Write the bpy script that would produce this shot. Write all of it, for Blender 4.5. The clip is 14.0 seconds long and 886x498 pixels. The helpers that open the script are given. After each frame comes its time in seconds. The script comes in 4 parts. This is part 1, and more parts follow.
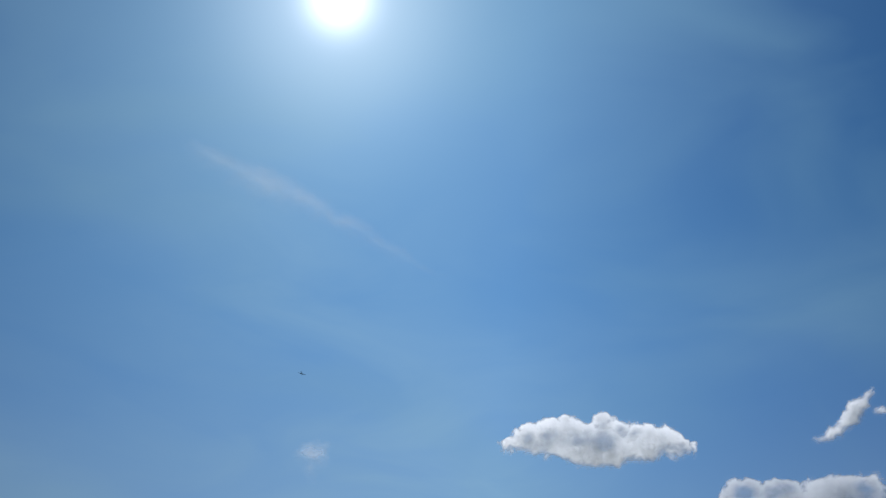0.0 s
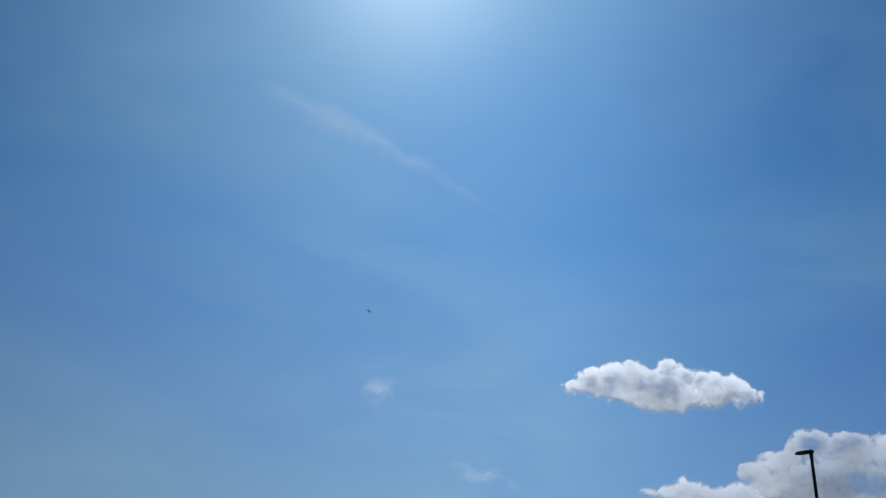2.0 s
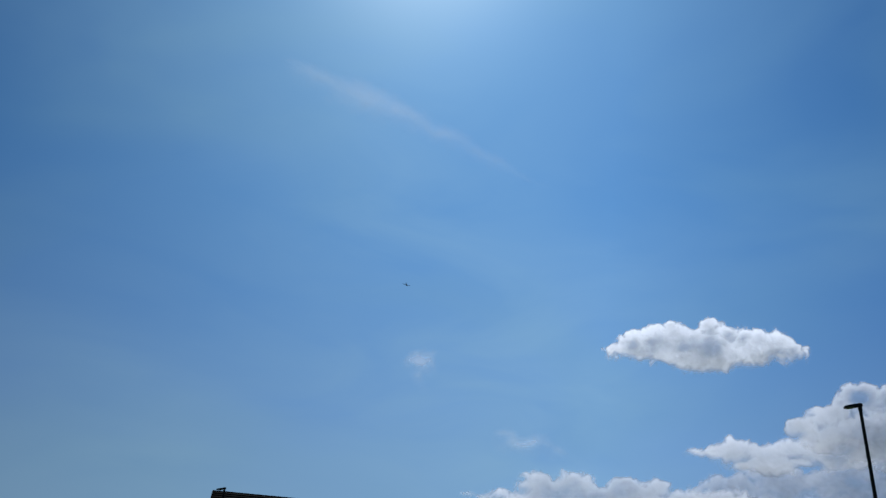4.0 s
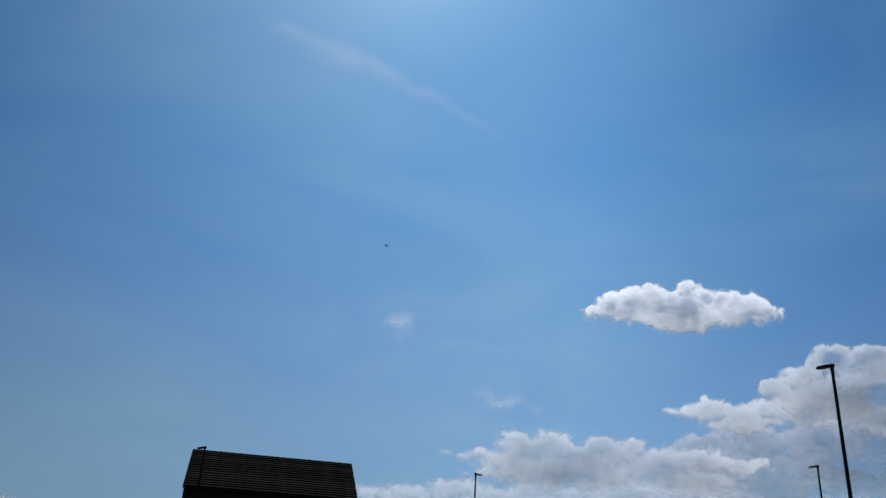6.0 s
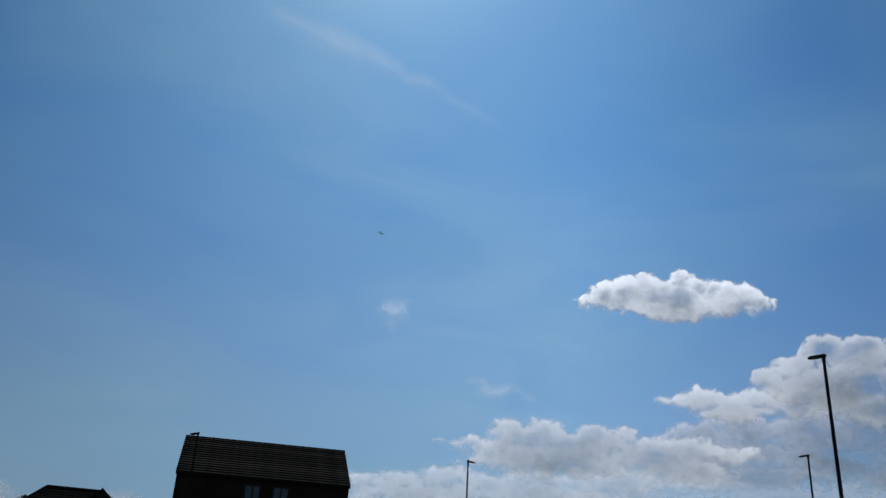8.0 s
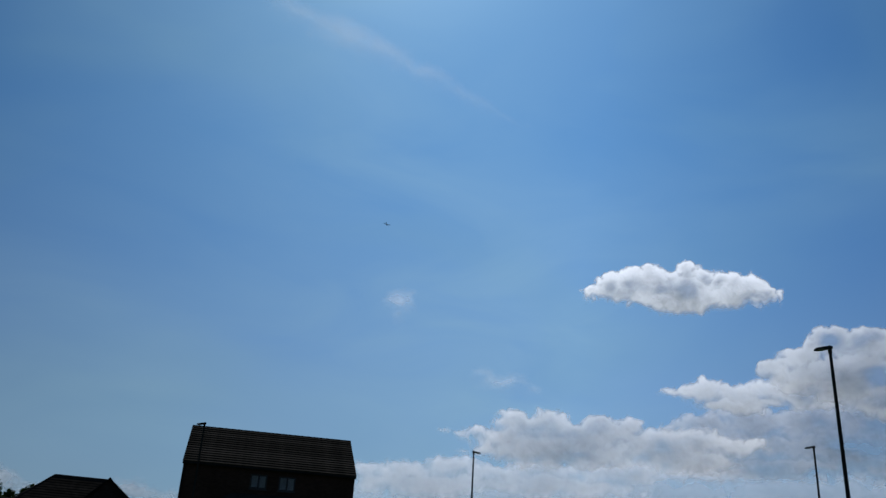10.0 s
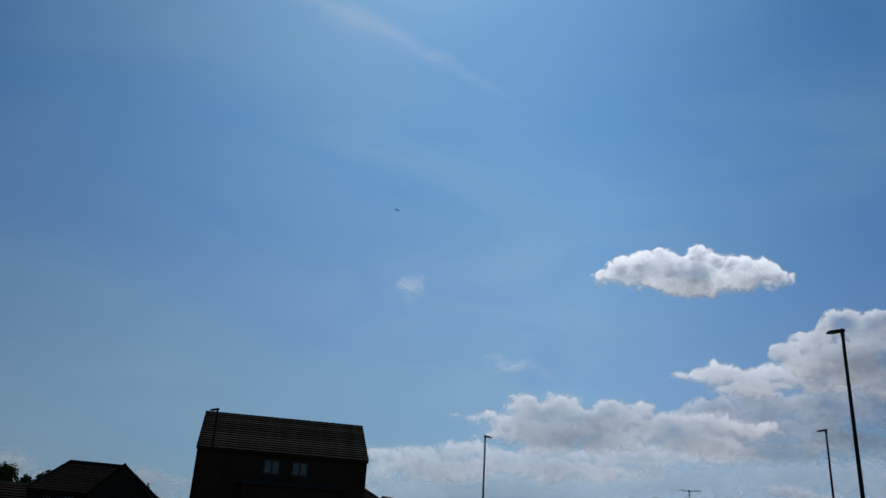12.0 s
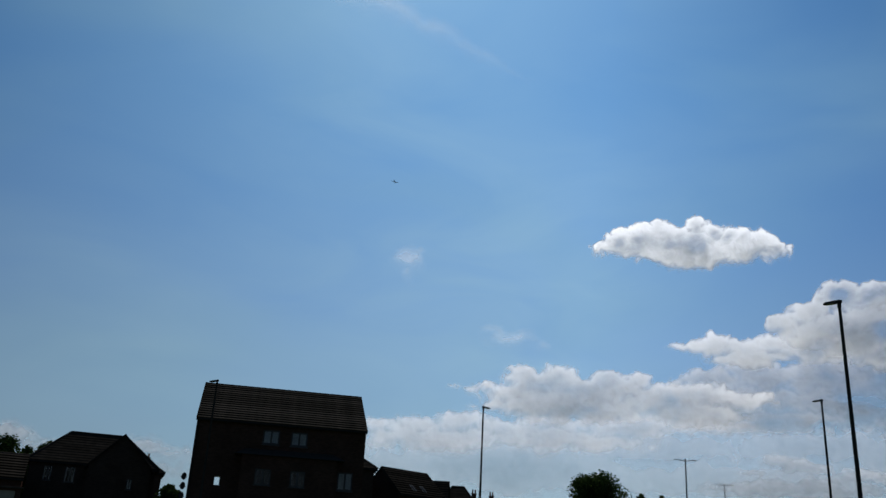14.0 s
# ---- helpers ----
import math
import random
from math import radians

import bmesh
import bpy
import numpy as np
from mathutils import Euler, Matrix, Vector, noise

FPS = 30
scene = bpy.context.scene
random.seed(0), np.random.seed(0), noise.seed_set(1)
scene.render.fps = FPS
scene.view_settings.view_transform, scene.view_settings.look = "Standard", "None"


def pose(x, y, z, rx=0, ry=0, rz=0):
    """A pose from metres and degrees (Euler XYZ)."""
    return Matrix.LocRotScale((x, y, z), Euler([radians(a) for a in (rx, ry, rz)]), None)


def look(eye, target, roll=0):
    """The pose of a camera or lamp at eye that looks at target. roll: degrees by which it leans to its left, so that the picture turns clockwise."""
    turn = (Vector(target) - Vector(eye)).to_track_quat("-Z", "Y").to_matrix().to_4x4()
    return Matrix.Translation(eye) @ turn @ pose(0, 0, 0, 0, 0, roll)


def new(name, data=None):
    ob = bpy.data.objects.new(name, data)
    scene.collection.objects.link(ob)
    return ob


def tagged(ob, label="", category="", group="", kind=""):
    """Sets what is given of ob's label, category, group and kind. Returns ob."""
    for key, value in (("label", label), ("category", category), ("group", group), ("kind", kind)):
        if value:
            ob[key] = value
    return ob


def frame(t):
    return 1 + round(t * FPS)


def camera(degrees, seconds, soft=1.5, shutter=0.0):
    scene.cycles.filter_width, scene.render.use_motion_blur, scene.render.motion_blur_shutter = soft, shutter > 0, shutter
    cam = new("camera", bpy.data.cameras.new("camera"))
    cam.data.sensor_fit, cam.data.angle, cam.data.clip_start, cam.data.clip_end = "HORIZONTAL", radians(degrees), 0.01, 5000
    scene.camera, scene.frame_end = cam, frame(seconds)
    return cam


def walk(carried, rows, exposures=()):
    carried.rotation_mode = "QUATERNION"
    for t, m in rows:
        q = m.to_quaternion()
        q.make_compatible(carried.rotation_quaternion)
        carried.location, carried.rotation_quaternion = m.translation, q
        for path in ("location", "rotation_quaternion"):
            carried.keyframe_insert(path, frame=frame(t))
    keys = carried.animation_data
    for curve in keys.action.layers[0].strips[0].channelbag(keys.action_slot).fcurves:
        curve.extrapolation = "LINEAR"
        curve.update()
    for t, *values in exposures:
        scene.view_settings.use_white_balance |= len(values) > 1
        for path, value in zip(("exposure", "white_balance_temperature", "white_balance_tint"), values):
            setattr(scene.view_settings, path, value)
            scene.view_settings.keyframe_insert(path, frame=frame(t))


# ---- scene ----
cam = camera(55.19, 14.0, soft=1.4)
EYE = (0.0, 0.0, 1.6)
PATH = [
    (0, 123.236, -1.248, -6.961), (0.5, 123.504, -2.489, -3.309), (1, 123.228, -2.76, -1.464),
    (1.5, 119.884, -3.887, -3.362), (2, 119.102, -4.622, -3.708), (2.5, 118.805, -5.201, -2.124),
    (3, 118.628, -4.076, -1.254), (3.5, 117.948, -3.575, -0.435), (4, 116.915, -3.168, -0.246),
    (6.5, 114.136, -2.911, -1.783), (7, 114.026, -2.993, -1.851), (7.5, 113.881, -3.048, -1.999),
    (8, 113.575, -3.067, -2.102), (10.5, 112.608, -3.464, -1.446), (11, 112.249, -3.432, -0.745),
    (11.5, 112.376, -3.386, -0.804), (12, 111.916, -3.18, -0.968), (12.5, 111.164, -3.043, -1.304),
    (13, 110.833, -2.966, -1.384), (13.5, 110.218, -3.089, -1.268), (14, 110.026, -3.069, -1.055)]
walk(cam, [(t, pose(*EYE, rx, ry, rz)) for t, rx, ry, rz in PATH],
     exposures=[(0.0, -0.1, 6150, 10), (1.5, -0.12, 5900, 10), (4.0, -0.12, 5800, 10), (6.3, -0.1, 5950, 10), (8.0, -0.1, 6050, 10), (10.5, -0.12, 6000, 10),
                (12.0, -0.12, 6150, 10), (12.6, -0.03, 6250, 10), (13.2, 0.05, 6400, 10), (14.0, 0.07, 6450, 10)])

# ---- light: a high sun ahead of the camera and a clear, slightly hazy sky ----
SUN_AZ, SUN_EL = radians(-4.8), radians(49.0)
SUN_DIR = Vector((math.sin(SUN_AZ) * math.cos(SUN_EL), math.cos(SUN_AZ) * math.cos(SUN_EL), math.sin(SUN_EL)))
SKY_STRENGTH, SUN_STRENGTH = 0.05, 4.5

sun = new("sun", bpy.data.lights.new("sun", "SUN"))
sun.data.energy, sun.data.angle, sun.data.color = SUN_STRENGTH, radians(0.53), (1.0, 0.975, 0.94)
sun.matrix_world = look(SUN_DIR * 100, (0, 0, 0))


class Nodes:
    """Short calls to make and join shader nodes."""

    def __init__(self, tree):
        self.tree = tree

    def add(self, kind):
        return self.tree.nodes.new("ShaderNode" + kind)

    def vector(self, op):
        n = self.add("VectorMath")
        n.operation = op
        return n

    def link(self, a, b):
        self.tree.links.new(a, b)
        return b.node

    def put(self, socket, value):
        if isinstance(value, bpy.types.NodeSocket):
            self.tree.links.new(value, socket)
        else:
            socket.default_value = value

    def math(self, op, a, b=0.0, c=0.0, clamp=False):
        n = self.add("Math")
        n.operation, n.use_clamp = op, clamp
        for i, v in enumerate((a, b, c)):
            self.put(n.inputs[i], v)
        return n.outputs[0]

    def mix(self, fac, a, b, blend="MIX"):
        n = self.add("Mix")
        n.data_type, n.blend_type = "RGBA", blend
        self.put(n.inputs["Factor"], fac)
        self.put(n.inputs[6], a)
        self.put(n.inputs[7], b)
        return n.outputs[2]

    def noise(self, vector, scale, detail=4.0, rough=0.55, distort=0.0):
        n = self.add("TexNoise")
        self.put(n.inputs["Vector"], vector)
        for key, v in (("Scale", scale), ("Detail", detail), ("Roughness", rough), ("Distortion", distort)):
            n.inputs[key].default_value = v
        return n.outputs["Fac"]

    def ramp(self, fac, *stops):
        n = self.add("ValToRGB")
        while len(n.color_ramp.elements) < len(stops):
            n.color_ramp.elements.new(0.5)
        for e, (p, c) in zip(n.color_ramp.elements, stops):
            e.position, e.color = p, (*c, 1) if isinstance(c, tuple) else (c, c, c, 1)
        self.put(n.inputs[0], fac)
        return n.outputs[0]

    def scaled(self, vector, scale, rot=(0, 0, 0)):
        n = self.add("Mapping")
        self.put(n.inputs["Vector"], vector)
        n.inputs["Scale"].default_value = scale
        n.inputs["Rotation"].default_value = rot
        return n.outputs[0]


def build_sky():
    world = bpy.data.worlds.new("sky")
    scene.world = world
    world.use_nodes = True
    n = Nodes(world.node_tree)
    back = world.node_tree.nodes["Background"]
    sky = n.add("TexSky")
    sky.sky_type, sky.sun_disc = "NISHITA", False
    sky.sun_elevation, sky.sun_rotation = SUN_EL, SUN_AZ
    sky.altitude, sky.air_density, sky.dust_density, sky.ozone_density = 60.0, 1.0, 0.25, 3.0
    way = n.add("TexCoord").outputs["Generated"]
    dot = n.vector("DOT_PRODUCT")
    n.link(way, dot.inputs[0])
    dot.inputs[1].default_value = SUN_DIR
    c = n.math("MAXIMUM", dot.outputs["Value"], 0.0)
    # glow round the sun: the camera's glare and scattered light, painted into the sky
    core = n.math("MULTIPLY", n.math("POWER", c, 1900.0), 24.0)
    core = n.math("ADD", core, n.math("MULTIPLY", n.math("POWER", c, 150.0), 6.5))
    wide = n.math("MULTIPLY", n.math("POWER", c, 12.0), 3.7)
    # the clear blue of dry summer air
    deep = n.add("Gamma")
    n.link(sky.outputs[0], deep.inputs[0])
    deep.inputs[1].default_value = 1.35
    # haze that thickens towards the horizon
    up = n.add("SeparateXYZ")
    n.link(way, up.inputs[0])
    low = n.math("SUBTRACT", 1.0, n.math("DIVIDE", up.outputs[2], 0.5), clamp=True)
    low = n.math("MULTIPLY", n.math("POWER", low, 1.4), 0.9)
    hazy = n.mix(low, deep.outputs[0], (15.6, 8.0, 8.7, 1))
    # thin veils of high ice cloud
    veil = n.noise(n.scaled(way, (1.6, 2.4, 3.6), (0.35, 0.2, 0.5)), 1.7, 4.0, 0.42, 0.6)
    veil = n.ramp(veil, (0.42, 0.0), (0.75, 1.0))
    pale = n.mix(n.math("MULTIPLY", veil, 0.44), hazy, (8.2, 8.6, 11.0, 1))
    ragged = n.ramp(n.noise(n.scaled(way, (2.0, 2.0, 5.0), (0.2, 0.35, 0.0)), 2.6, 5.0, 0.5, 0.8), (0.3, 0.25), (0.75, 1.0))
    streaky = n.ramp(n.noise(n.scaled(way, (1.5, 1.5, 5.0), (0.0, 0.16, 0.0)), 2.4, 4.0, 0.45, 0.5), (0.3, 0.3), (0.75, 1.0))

    def heading(az, el):
        a, e = radians(az), radians(el)
        return Vector((math.sin(a) * math.cos(e), math.cos(a) * math.cos(e), math.sin(e)))

    def towards(vector, power):
        d = n.vector("DOT_PRODUCT")
        n.link(way, d.inputs[0])
        d.inputs[1].default_value = vector
        return n.math("POWER", n.math("MAXIMUM", d.outputs["Value"], 0.0), power)

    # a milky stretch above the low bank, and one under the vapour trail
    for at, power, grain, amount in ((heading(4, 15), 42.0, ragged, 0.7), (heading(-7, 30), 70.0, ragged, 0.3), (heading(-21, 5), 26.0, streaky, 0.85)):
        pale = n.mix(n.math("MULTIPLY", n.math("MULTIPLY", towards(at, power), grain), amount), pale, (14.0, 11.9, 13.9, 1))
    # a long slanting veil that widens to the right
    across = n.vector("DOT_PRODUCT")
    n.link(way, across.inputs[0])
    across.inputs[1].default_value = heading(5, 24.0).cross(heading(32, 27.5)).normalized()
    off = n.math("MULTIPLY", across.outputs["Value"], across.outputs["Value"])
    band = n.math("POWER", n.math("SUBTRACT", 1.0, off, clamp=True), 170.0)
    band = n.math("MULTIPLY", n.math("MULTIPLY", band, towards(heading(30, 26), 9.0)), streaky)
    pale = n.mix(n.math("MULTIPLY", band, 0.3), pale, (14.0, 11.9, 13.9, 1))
    glows = []
    for colour, amount in (((1.0, 0.96, 0.94), core), ((0.7, 0.98, 1.06), wide)):
        g = n.vector("SCALE")
        g.inputs[0].default_value = colour
        n.link(amount, g.inputs["Scale"])
        glows.append(g.outputs[0])
    glow = n.vector("ADD")
    n.link(glows[0], glow.inputs[0])
    n.link(glows[1], glow.inputs[1])
    total = n.vector("ADD")
    # the sky is scaled darker to either side, fitted to the camera's view
    side_fall = n.math("MULTIPLY_ADD", up.outputs[0], 0.5, 0.8)
    side_fall = n.math("MINIMUM", n.math("MAXIMUM", side_fall, 0.54), n.math("MULTIPLY_ADD", up.outputs[0], -0.5, 0.97))
    tone = n.vector("SCALE")
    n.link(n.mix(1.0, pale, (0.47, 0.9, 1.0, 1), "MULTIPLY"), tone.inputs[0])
    n.link(side_fall, tone.inputs["Scale"])
    n.link(tone.outputs[0], total.inputs[0])
    n.link(glow.outputs[0], total.inputs[1])
    n.link(total.outputs[0], back.inputs[0])
    back.inputs[1].default_value = SKY_STRENGTH


build_sky()


# ---- materials ----
def material(name, rough=0.8, metal=0.0):
    m = bpy.data.materials.new(name)
    m.use_nodes = True
    n = Nodes(m.node_tree)
    b = m.node_tree.nodes["Principled BSDF"]
    b.inputs["Roughness"].default_value, b.inputs["Metallic"].default_value = rough, metal
    b.inputs["Specular IOR Level"].default_value = 0.0 if rough > 0.8 else 0.3
    return m, n, b


def bump(n, b, height, strength=0.4, distance=0.02):
    k = n.add("Bump")
    k.inputs["Strength"].default_value, k.inputs["Distance"].default_value = strength, distance
    n.link(height, k.inputs["Height"])
    n.link(k.outputs[0], b.inputs["Normal"])


def brick_material(name, dark, light, mortar):
    m, n, b = material(name, 0.92)
    at = n.add("TexCoord").outputs["Object"]
    # the wall's run and its height drive the courses
    sep = n.add("SeparateXYZ")
    n.link(at, sep.inputs[0])
    join = n.add("CombineXYZ")
    n.link(n.math("ADD", sep.outputs[0], sep.outputs[1]), join.inputs[0])
    n.link(sep.outputs[2], join.inputs[1])
    k = n.add("TexBrick")
    n.link(join.outputs[0], k.inputs["Vector"])
    k.inputs["Scale"].default_value = 1.0
    k.inputs["Brick Width"].default_value, k.inputs["Row Height"].default_value = 0.225, 0.075
    k.inputs["Mortar Size"].default_value = 0.006
    k.inputs["Color1"].default_value, k.inputs["Color2"].default_value = (*dark, 1), (*light, 1)
    k.inputs["Mortar"].default_value = (*mortar, 1)
    stain = n.ramp(n.noise(at, 0.7, 5), (0.3, 0.7), (0.7, 1.1))
    n.link(n.mix(1.0, k.outputs["Color"], stain, "MULTIPLY"), b.inputs["Base Color"])
    bump(n, b, n.math("ADD", n.math("MULTIPLY", k.outputs["Fac"], -1.0), n.noise(at, 60, 3)), 0.5, 0.006)
    return m


def mottled(name, a, c, scale=3.0, rough=0.8, metal=0.0, grain=40.0, relief=0.2):
    m, n, b = material(name, rough, metal)
    at = n.add("TexCoord").outputs["Object"]
    big, fine = n.noise(at, scale, 5), n.noise(at, grain, 3)
    f = n.math("ADD", n.math("MULTIPLY", big, 0.7), n.math("MULTIPLY", fine, 0.3))
    n.link(n.ramp(f, (0.3, a), (0.7, c)), b.inputs["Base Color"])
    n.link(n.math("MULTIPLY_ADD", fine, 0.2, rough - 0.1, clamp=True), b.inputs["Roughness"])
    bump(n, b, fine, relief, 0.01)
    return m


def course_material(name, tone_by=1.0):
    m, n, b = material(name, 0.85)
    at = n.add("TexCoord").outputs["Object"]
    pick = n.add("ObjectInfo").outputs["Random"]
    tone = n.math("MULTIPLY_ADD", pick, 0.35, n.noise(at, 2.2, 4))
    n.link(n.ramp(tone, *((p, tuple(v * tone_by for v in c)) for p, c in ((0.25, (0.015, 0.013, 0.011)), (0.6, (0.026, 0.023, 0.019)), (0.95, (0.043, 0.037, 0.031))))), b.inputs["Base Color"])
    bump(n, b, n.noise(n.scaled(at, (9, 3, 3)), 6, 3), 0.4, 0.02)
    return m


def glass_material(name, tint=(0.02, 0.024, 0.028)):
    m, n, b = material(name, 0.06)
    at = n.add("TexCoord").outputs["Object"]
    b.inputs["Base Color"].default_value = (*tint, 1)
    b.inputs["Specular IOR Level"].default_value = 0.25
    bump(n, b, n.noise(at, 1.2, 2), 0.08, 0.02)
    return m


def pane_material(name):
    """Clear glazing: mostly see-through, with a faint mirror of the sky."""
    m, n, b = material(name, 0.05)
    at = n.add("TexCoord").outputs["Object"]
    clear, gloss, mix = n.add("BsdfTransparent"), n.add("BsdfGlossy"), n.add("MixShader")
    clear.inputs[0].default_value = (0.68, 0.7, 0.7, 1)
    gloss.inputs["Roughness"].default_value = 0.04
    n.put(mix.inputs[0], n.math("MULTIPLY_ADD", n.noise(at, 3.0, 3), 0.02, 0.004))
    n.link(clear.outputs[0], mix.inputs[1])
    n.link(gloss.outputs[0], mix.inputs[2])
    n.link(mix.outputs[0], m.node_tree.nodes["Material Output"].inputs["Surface"])
    return m


def leaf_material():
    m, n, b = material("broad_leaf", 0.85)
    rnd = n.add("NewGeometry").outputs["Random Per Island"]
    at = n.add("TexCoord").outputs["Object"]
    f = n.math("MULTIPLY_ADD", n.noise(at, 0.8, 3), 0.5, n.math("MULTIPLY", rnd, 0.5))
    col = n.ramp(f, (0.15, (0.01, 0.018, 0.006)), (0.55, (0.026, 0.044, 0.011)), (0.9, (0.042, 0.058, 0.016)))
    n.link(col, b.inputs["Base Color"])
    thin = n.add("BsdfTranslucent")
    n.link(n.mix(1.0, col, (0.9, 1.0, 0.4, 1), "MULTIPLY"), thin.inputs[0])
    mix = n.add("MixShader")
    mix.inputs[0].default_value = 0.08
    n.link(b.outputs[0], mix.inputs[1])
    n.link(thin.outputs[0], mix.inputs[2])
    n.link(mix.outputs[0], m.node_tree.nodes["Material Output"].inputs["Surface"])
    return m


def cloud_material(name, radius, albedo=0.995, grain=14.0, fray_amount=0.9, blue=0.01):
    """Water droplets that scatter sunlight inside the body; the rim thins out with the body's own depth."""
    m, n, b = material(name, 1.0)
    at = n.add("TexCoord").outputs["Object"]
    b.inputs["Base Color"].default_value = (albedo - blue, albedo - blue * 0.8, min(albedo + 0.005, 1.0), 1)
    b.inputs["Specular IOR Level"].default_value = 0.0
    b.inputs["Subsurface Weight"].default_value = 1.0
    b.inputs["Subsurface Radius"].default_value = (1, 1, 1)
    b.inputs["Subsurface Scale"].default_value = radius
    b.inputs["Subsurface Anisotropy"].default_value = 0.5
    reader = n.add("Attribute")
    reader.attribute_name = "body_depth"
    a = reader.outputs["Fac"]
    fray = n.noise(at, 1 / grain, 5, 0.65)
    a = n.math("MULTIPLY", a, n.math("MULTIPLY_ADD", fray, fray_amount, 1.0 - fray_amount * 0.5), clamp=True)
    n.link(a, b.inputs["Alpha"])
    return m


# brick tones far below real brick: the backlit shade is put into them
BRICK = brick_material("backlit_brick", (0.03, 0.016, 0.012), (0.05, 0.026, 0.019), (0.042, 0.034, 0.03))
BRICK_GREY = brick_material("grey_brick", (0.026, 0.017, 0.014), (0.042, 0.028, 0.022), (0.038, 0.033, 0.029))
TILE = course_material("concrete_roof_tile")
# the roof tile at half tone: these roofs' unlit look put into colour
SHADED_TILE = course_material("shaded_roof_tile", 0.5)
RIDGE = mottled("ridge_tile", (0.02, 0.017, 0.015), (0.04, 0.034, 0.028), 3, 0.95)
PAINT = mottled("white_upvc", (0.62, 0.62, 0.6), (0.78, 0.78, 0.76), 1.5, 0.45, relief=0.03)
DARK_PAINT = mottled("dark_grey_paint", (0.012, 0.012, 0.013), (0.024, 0.024, 0.025), 2, 0.5, relief=0.05)
GUTTER = mottled("black_plastic", (0.01, 0.01, 0.01), (0.02, 0.02, 0.02), 3, 0.92, relief=0.05)
STEEL = mottled("weathered_dark_steel", (0.012, 0.012, 0.012), (0.03, 0.029, 0.028), 2, 0.92, 0.0, relief=0.1)
GALV = mottled("galvanised_steel", (0.07, 0.072, 0.075), (0.13, 0.13, 0.13), 3, 0.7, 0.2, relief=0.1)
LENS = glass_material("lamp_lens", (0.08, 0.08, 0.08))
GLASS = pane_material("window_glass")
# matte grey in place of a mirror finish, to keep the panes dim
ROOFGLASS = mottled("matte_rooflight_glass", (0.014, 0.016, 0.018), (0.03, 0.033, 0.036), 3, 0.9, relief=0.02)
CURTAIN = mottled("pale_blind", (0.34, 0.35, 0.38), (0.5, 0.5, 0.52), 2, 0.9)
GRASS = mottled("grass", (0.02, 0.035, 0.01), (0.055, 0.075, 0.02), 0.15, 0.95, grain=6, relief=0.6)
BARK = mottled("bark", (0.03, 0.024, 0.018), (0.08, 0.065, 0.05), 4, 0.95, relief=0.6)
LEAF = leaf_material()
PALE_DOOR = mottled("cream_painted_steel", (0.13, 0.115, 0.095), (0.2, 0.18, 0.15), 1.5, 0.85, relief=0.05)
CLAY = mottled("clay_pot", (0.1, 0.05, 0.035), (0.17, 0.085, 0.055), 5, 0.85)
PLANE_PAINT = mottled("grey_green_aircraft_paint", (0.03, 0.033, 0.035), (0.06, 0.065, 0.065), 0.6, 0.6, relief=0.03)
CUMULUS = cloud_material("cumulus", 380.0, 0.58, grain=34.0, fray_amount=0.4, blue=0.05)
FAR_CUMULUS = cloud_material("far_cumulus", 340.0, 0.59, grain=60.0, fray_amount=0.4, blue=0.05)
HAZE_CLOUD = cloud_material("hazy_cloud", 400.0, 0.45, grain=170.0, fray_amount=0.3, blue=0.02)
VAPOUR = cloud_material("thin_vapour", 380.0, 0.9, grain=150.0, fray_amount=0.4)


# ---- helpers for building ----
def mesh_of(name, bm, mat, smooth=False):
    me = bpy.data.meshes.new(name)
    bmesh.ops.recalc_face_normals(bm, faces=bm.faces)
    bm.to_mesh(me)
    bm.free()
    for mt in (mat if isinstance(mat, (list, tuple)) else [mat]):
        me.materials.append(mt)
    if smooth:
        me.shade_smooth()
    return me


def part(name, bm, mat, parent=None, label="", smooth=False):
    ob = new(name, mesh_of(name, bm, mat, smooth))
    ob.parent = parent
    return tagged(ob, label)


def thing(name, m, label, category, group="", kind=""):
    ob = new(name)
    ob.empty_display_size = 0.2
    ob.matrix_world = m
    return tagged(ob, label, category, group, kind)


def add_box(bm, x0, x1, y0, y1, z0, z1, bevel=0.0):
    vs = [bm.verts.new((x, y, z)) for x in (x0, x1) for y in (y0, y1) for z in (z0, z1)]
    fs = [bm.faces.new([vs[i] for i in q]) for q in ((0, 1, 3, 2), (4, 6, 7, 5), (0, 4, 5, 1), (2, 3, 7, 6), (0, 2, 6, 4), (1, 5, 7, 3))]
    if bevel:
        es = list({e for f in fs for e in f.edges})
        bmesh.ops.bevel(bm, geom=es, offset=bevel, segments=1, affect="EDGES")
    return bm


def box(*a, bevel=0.0):
    return add_box(bmesh.new(), *a, bevel=bevel)


def add_tube(bm, rings, sides=10, cap=True):
    """A tube through rings of (centre, radius), each ring square to the way along."""
    made = []
    for i, (c, r) in enumerate(rings):
        a, b = Vector(rings[max(i - 1, 0)][0]), Vector(rings[min(i + 1, len(rings) - 1)][0])
        q = (b - a).to_track_quat("Z", "Y")
        made.append([bm.verts.new(Vector(c) + q @ Vector((r * math.cos(2 * math.pi * k / sides), r * math.sin(2 * math.pi * k / sides), 0))) for k in range(sides)])
    for p, q in zip(made, made[1:]):
        for k in range(sides):
            bm.faces.new((p[k], p[(k + 1) % sides], q[(k + 1) % sides], q[k]))
    if cap:
        bm.faces.new(made[0][::-1])
        bm.faces.new(made[-1])
    return bm


def tube(rings, sides=10):
    return add_tube(bmesh.new(), rings, sides)


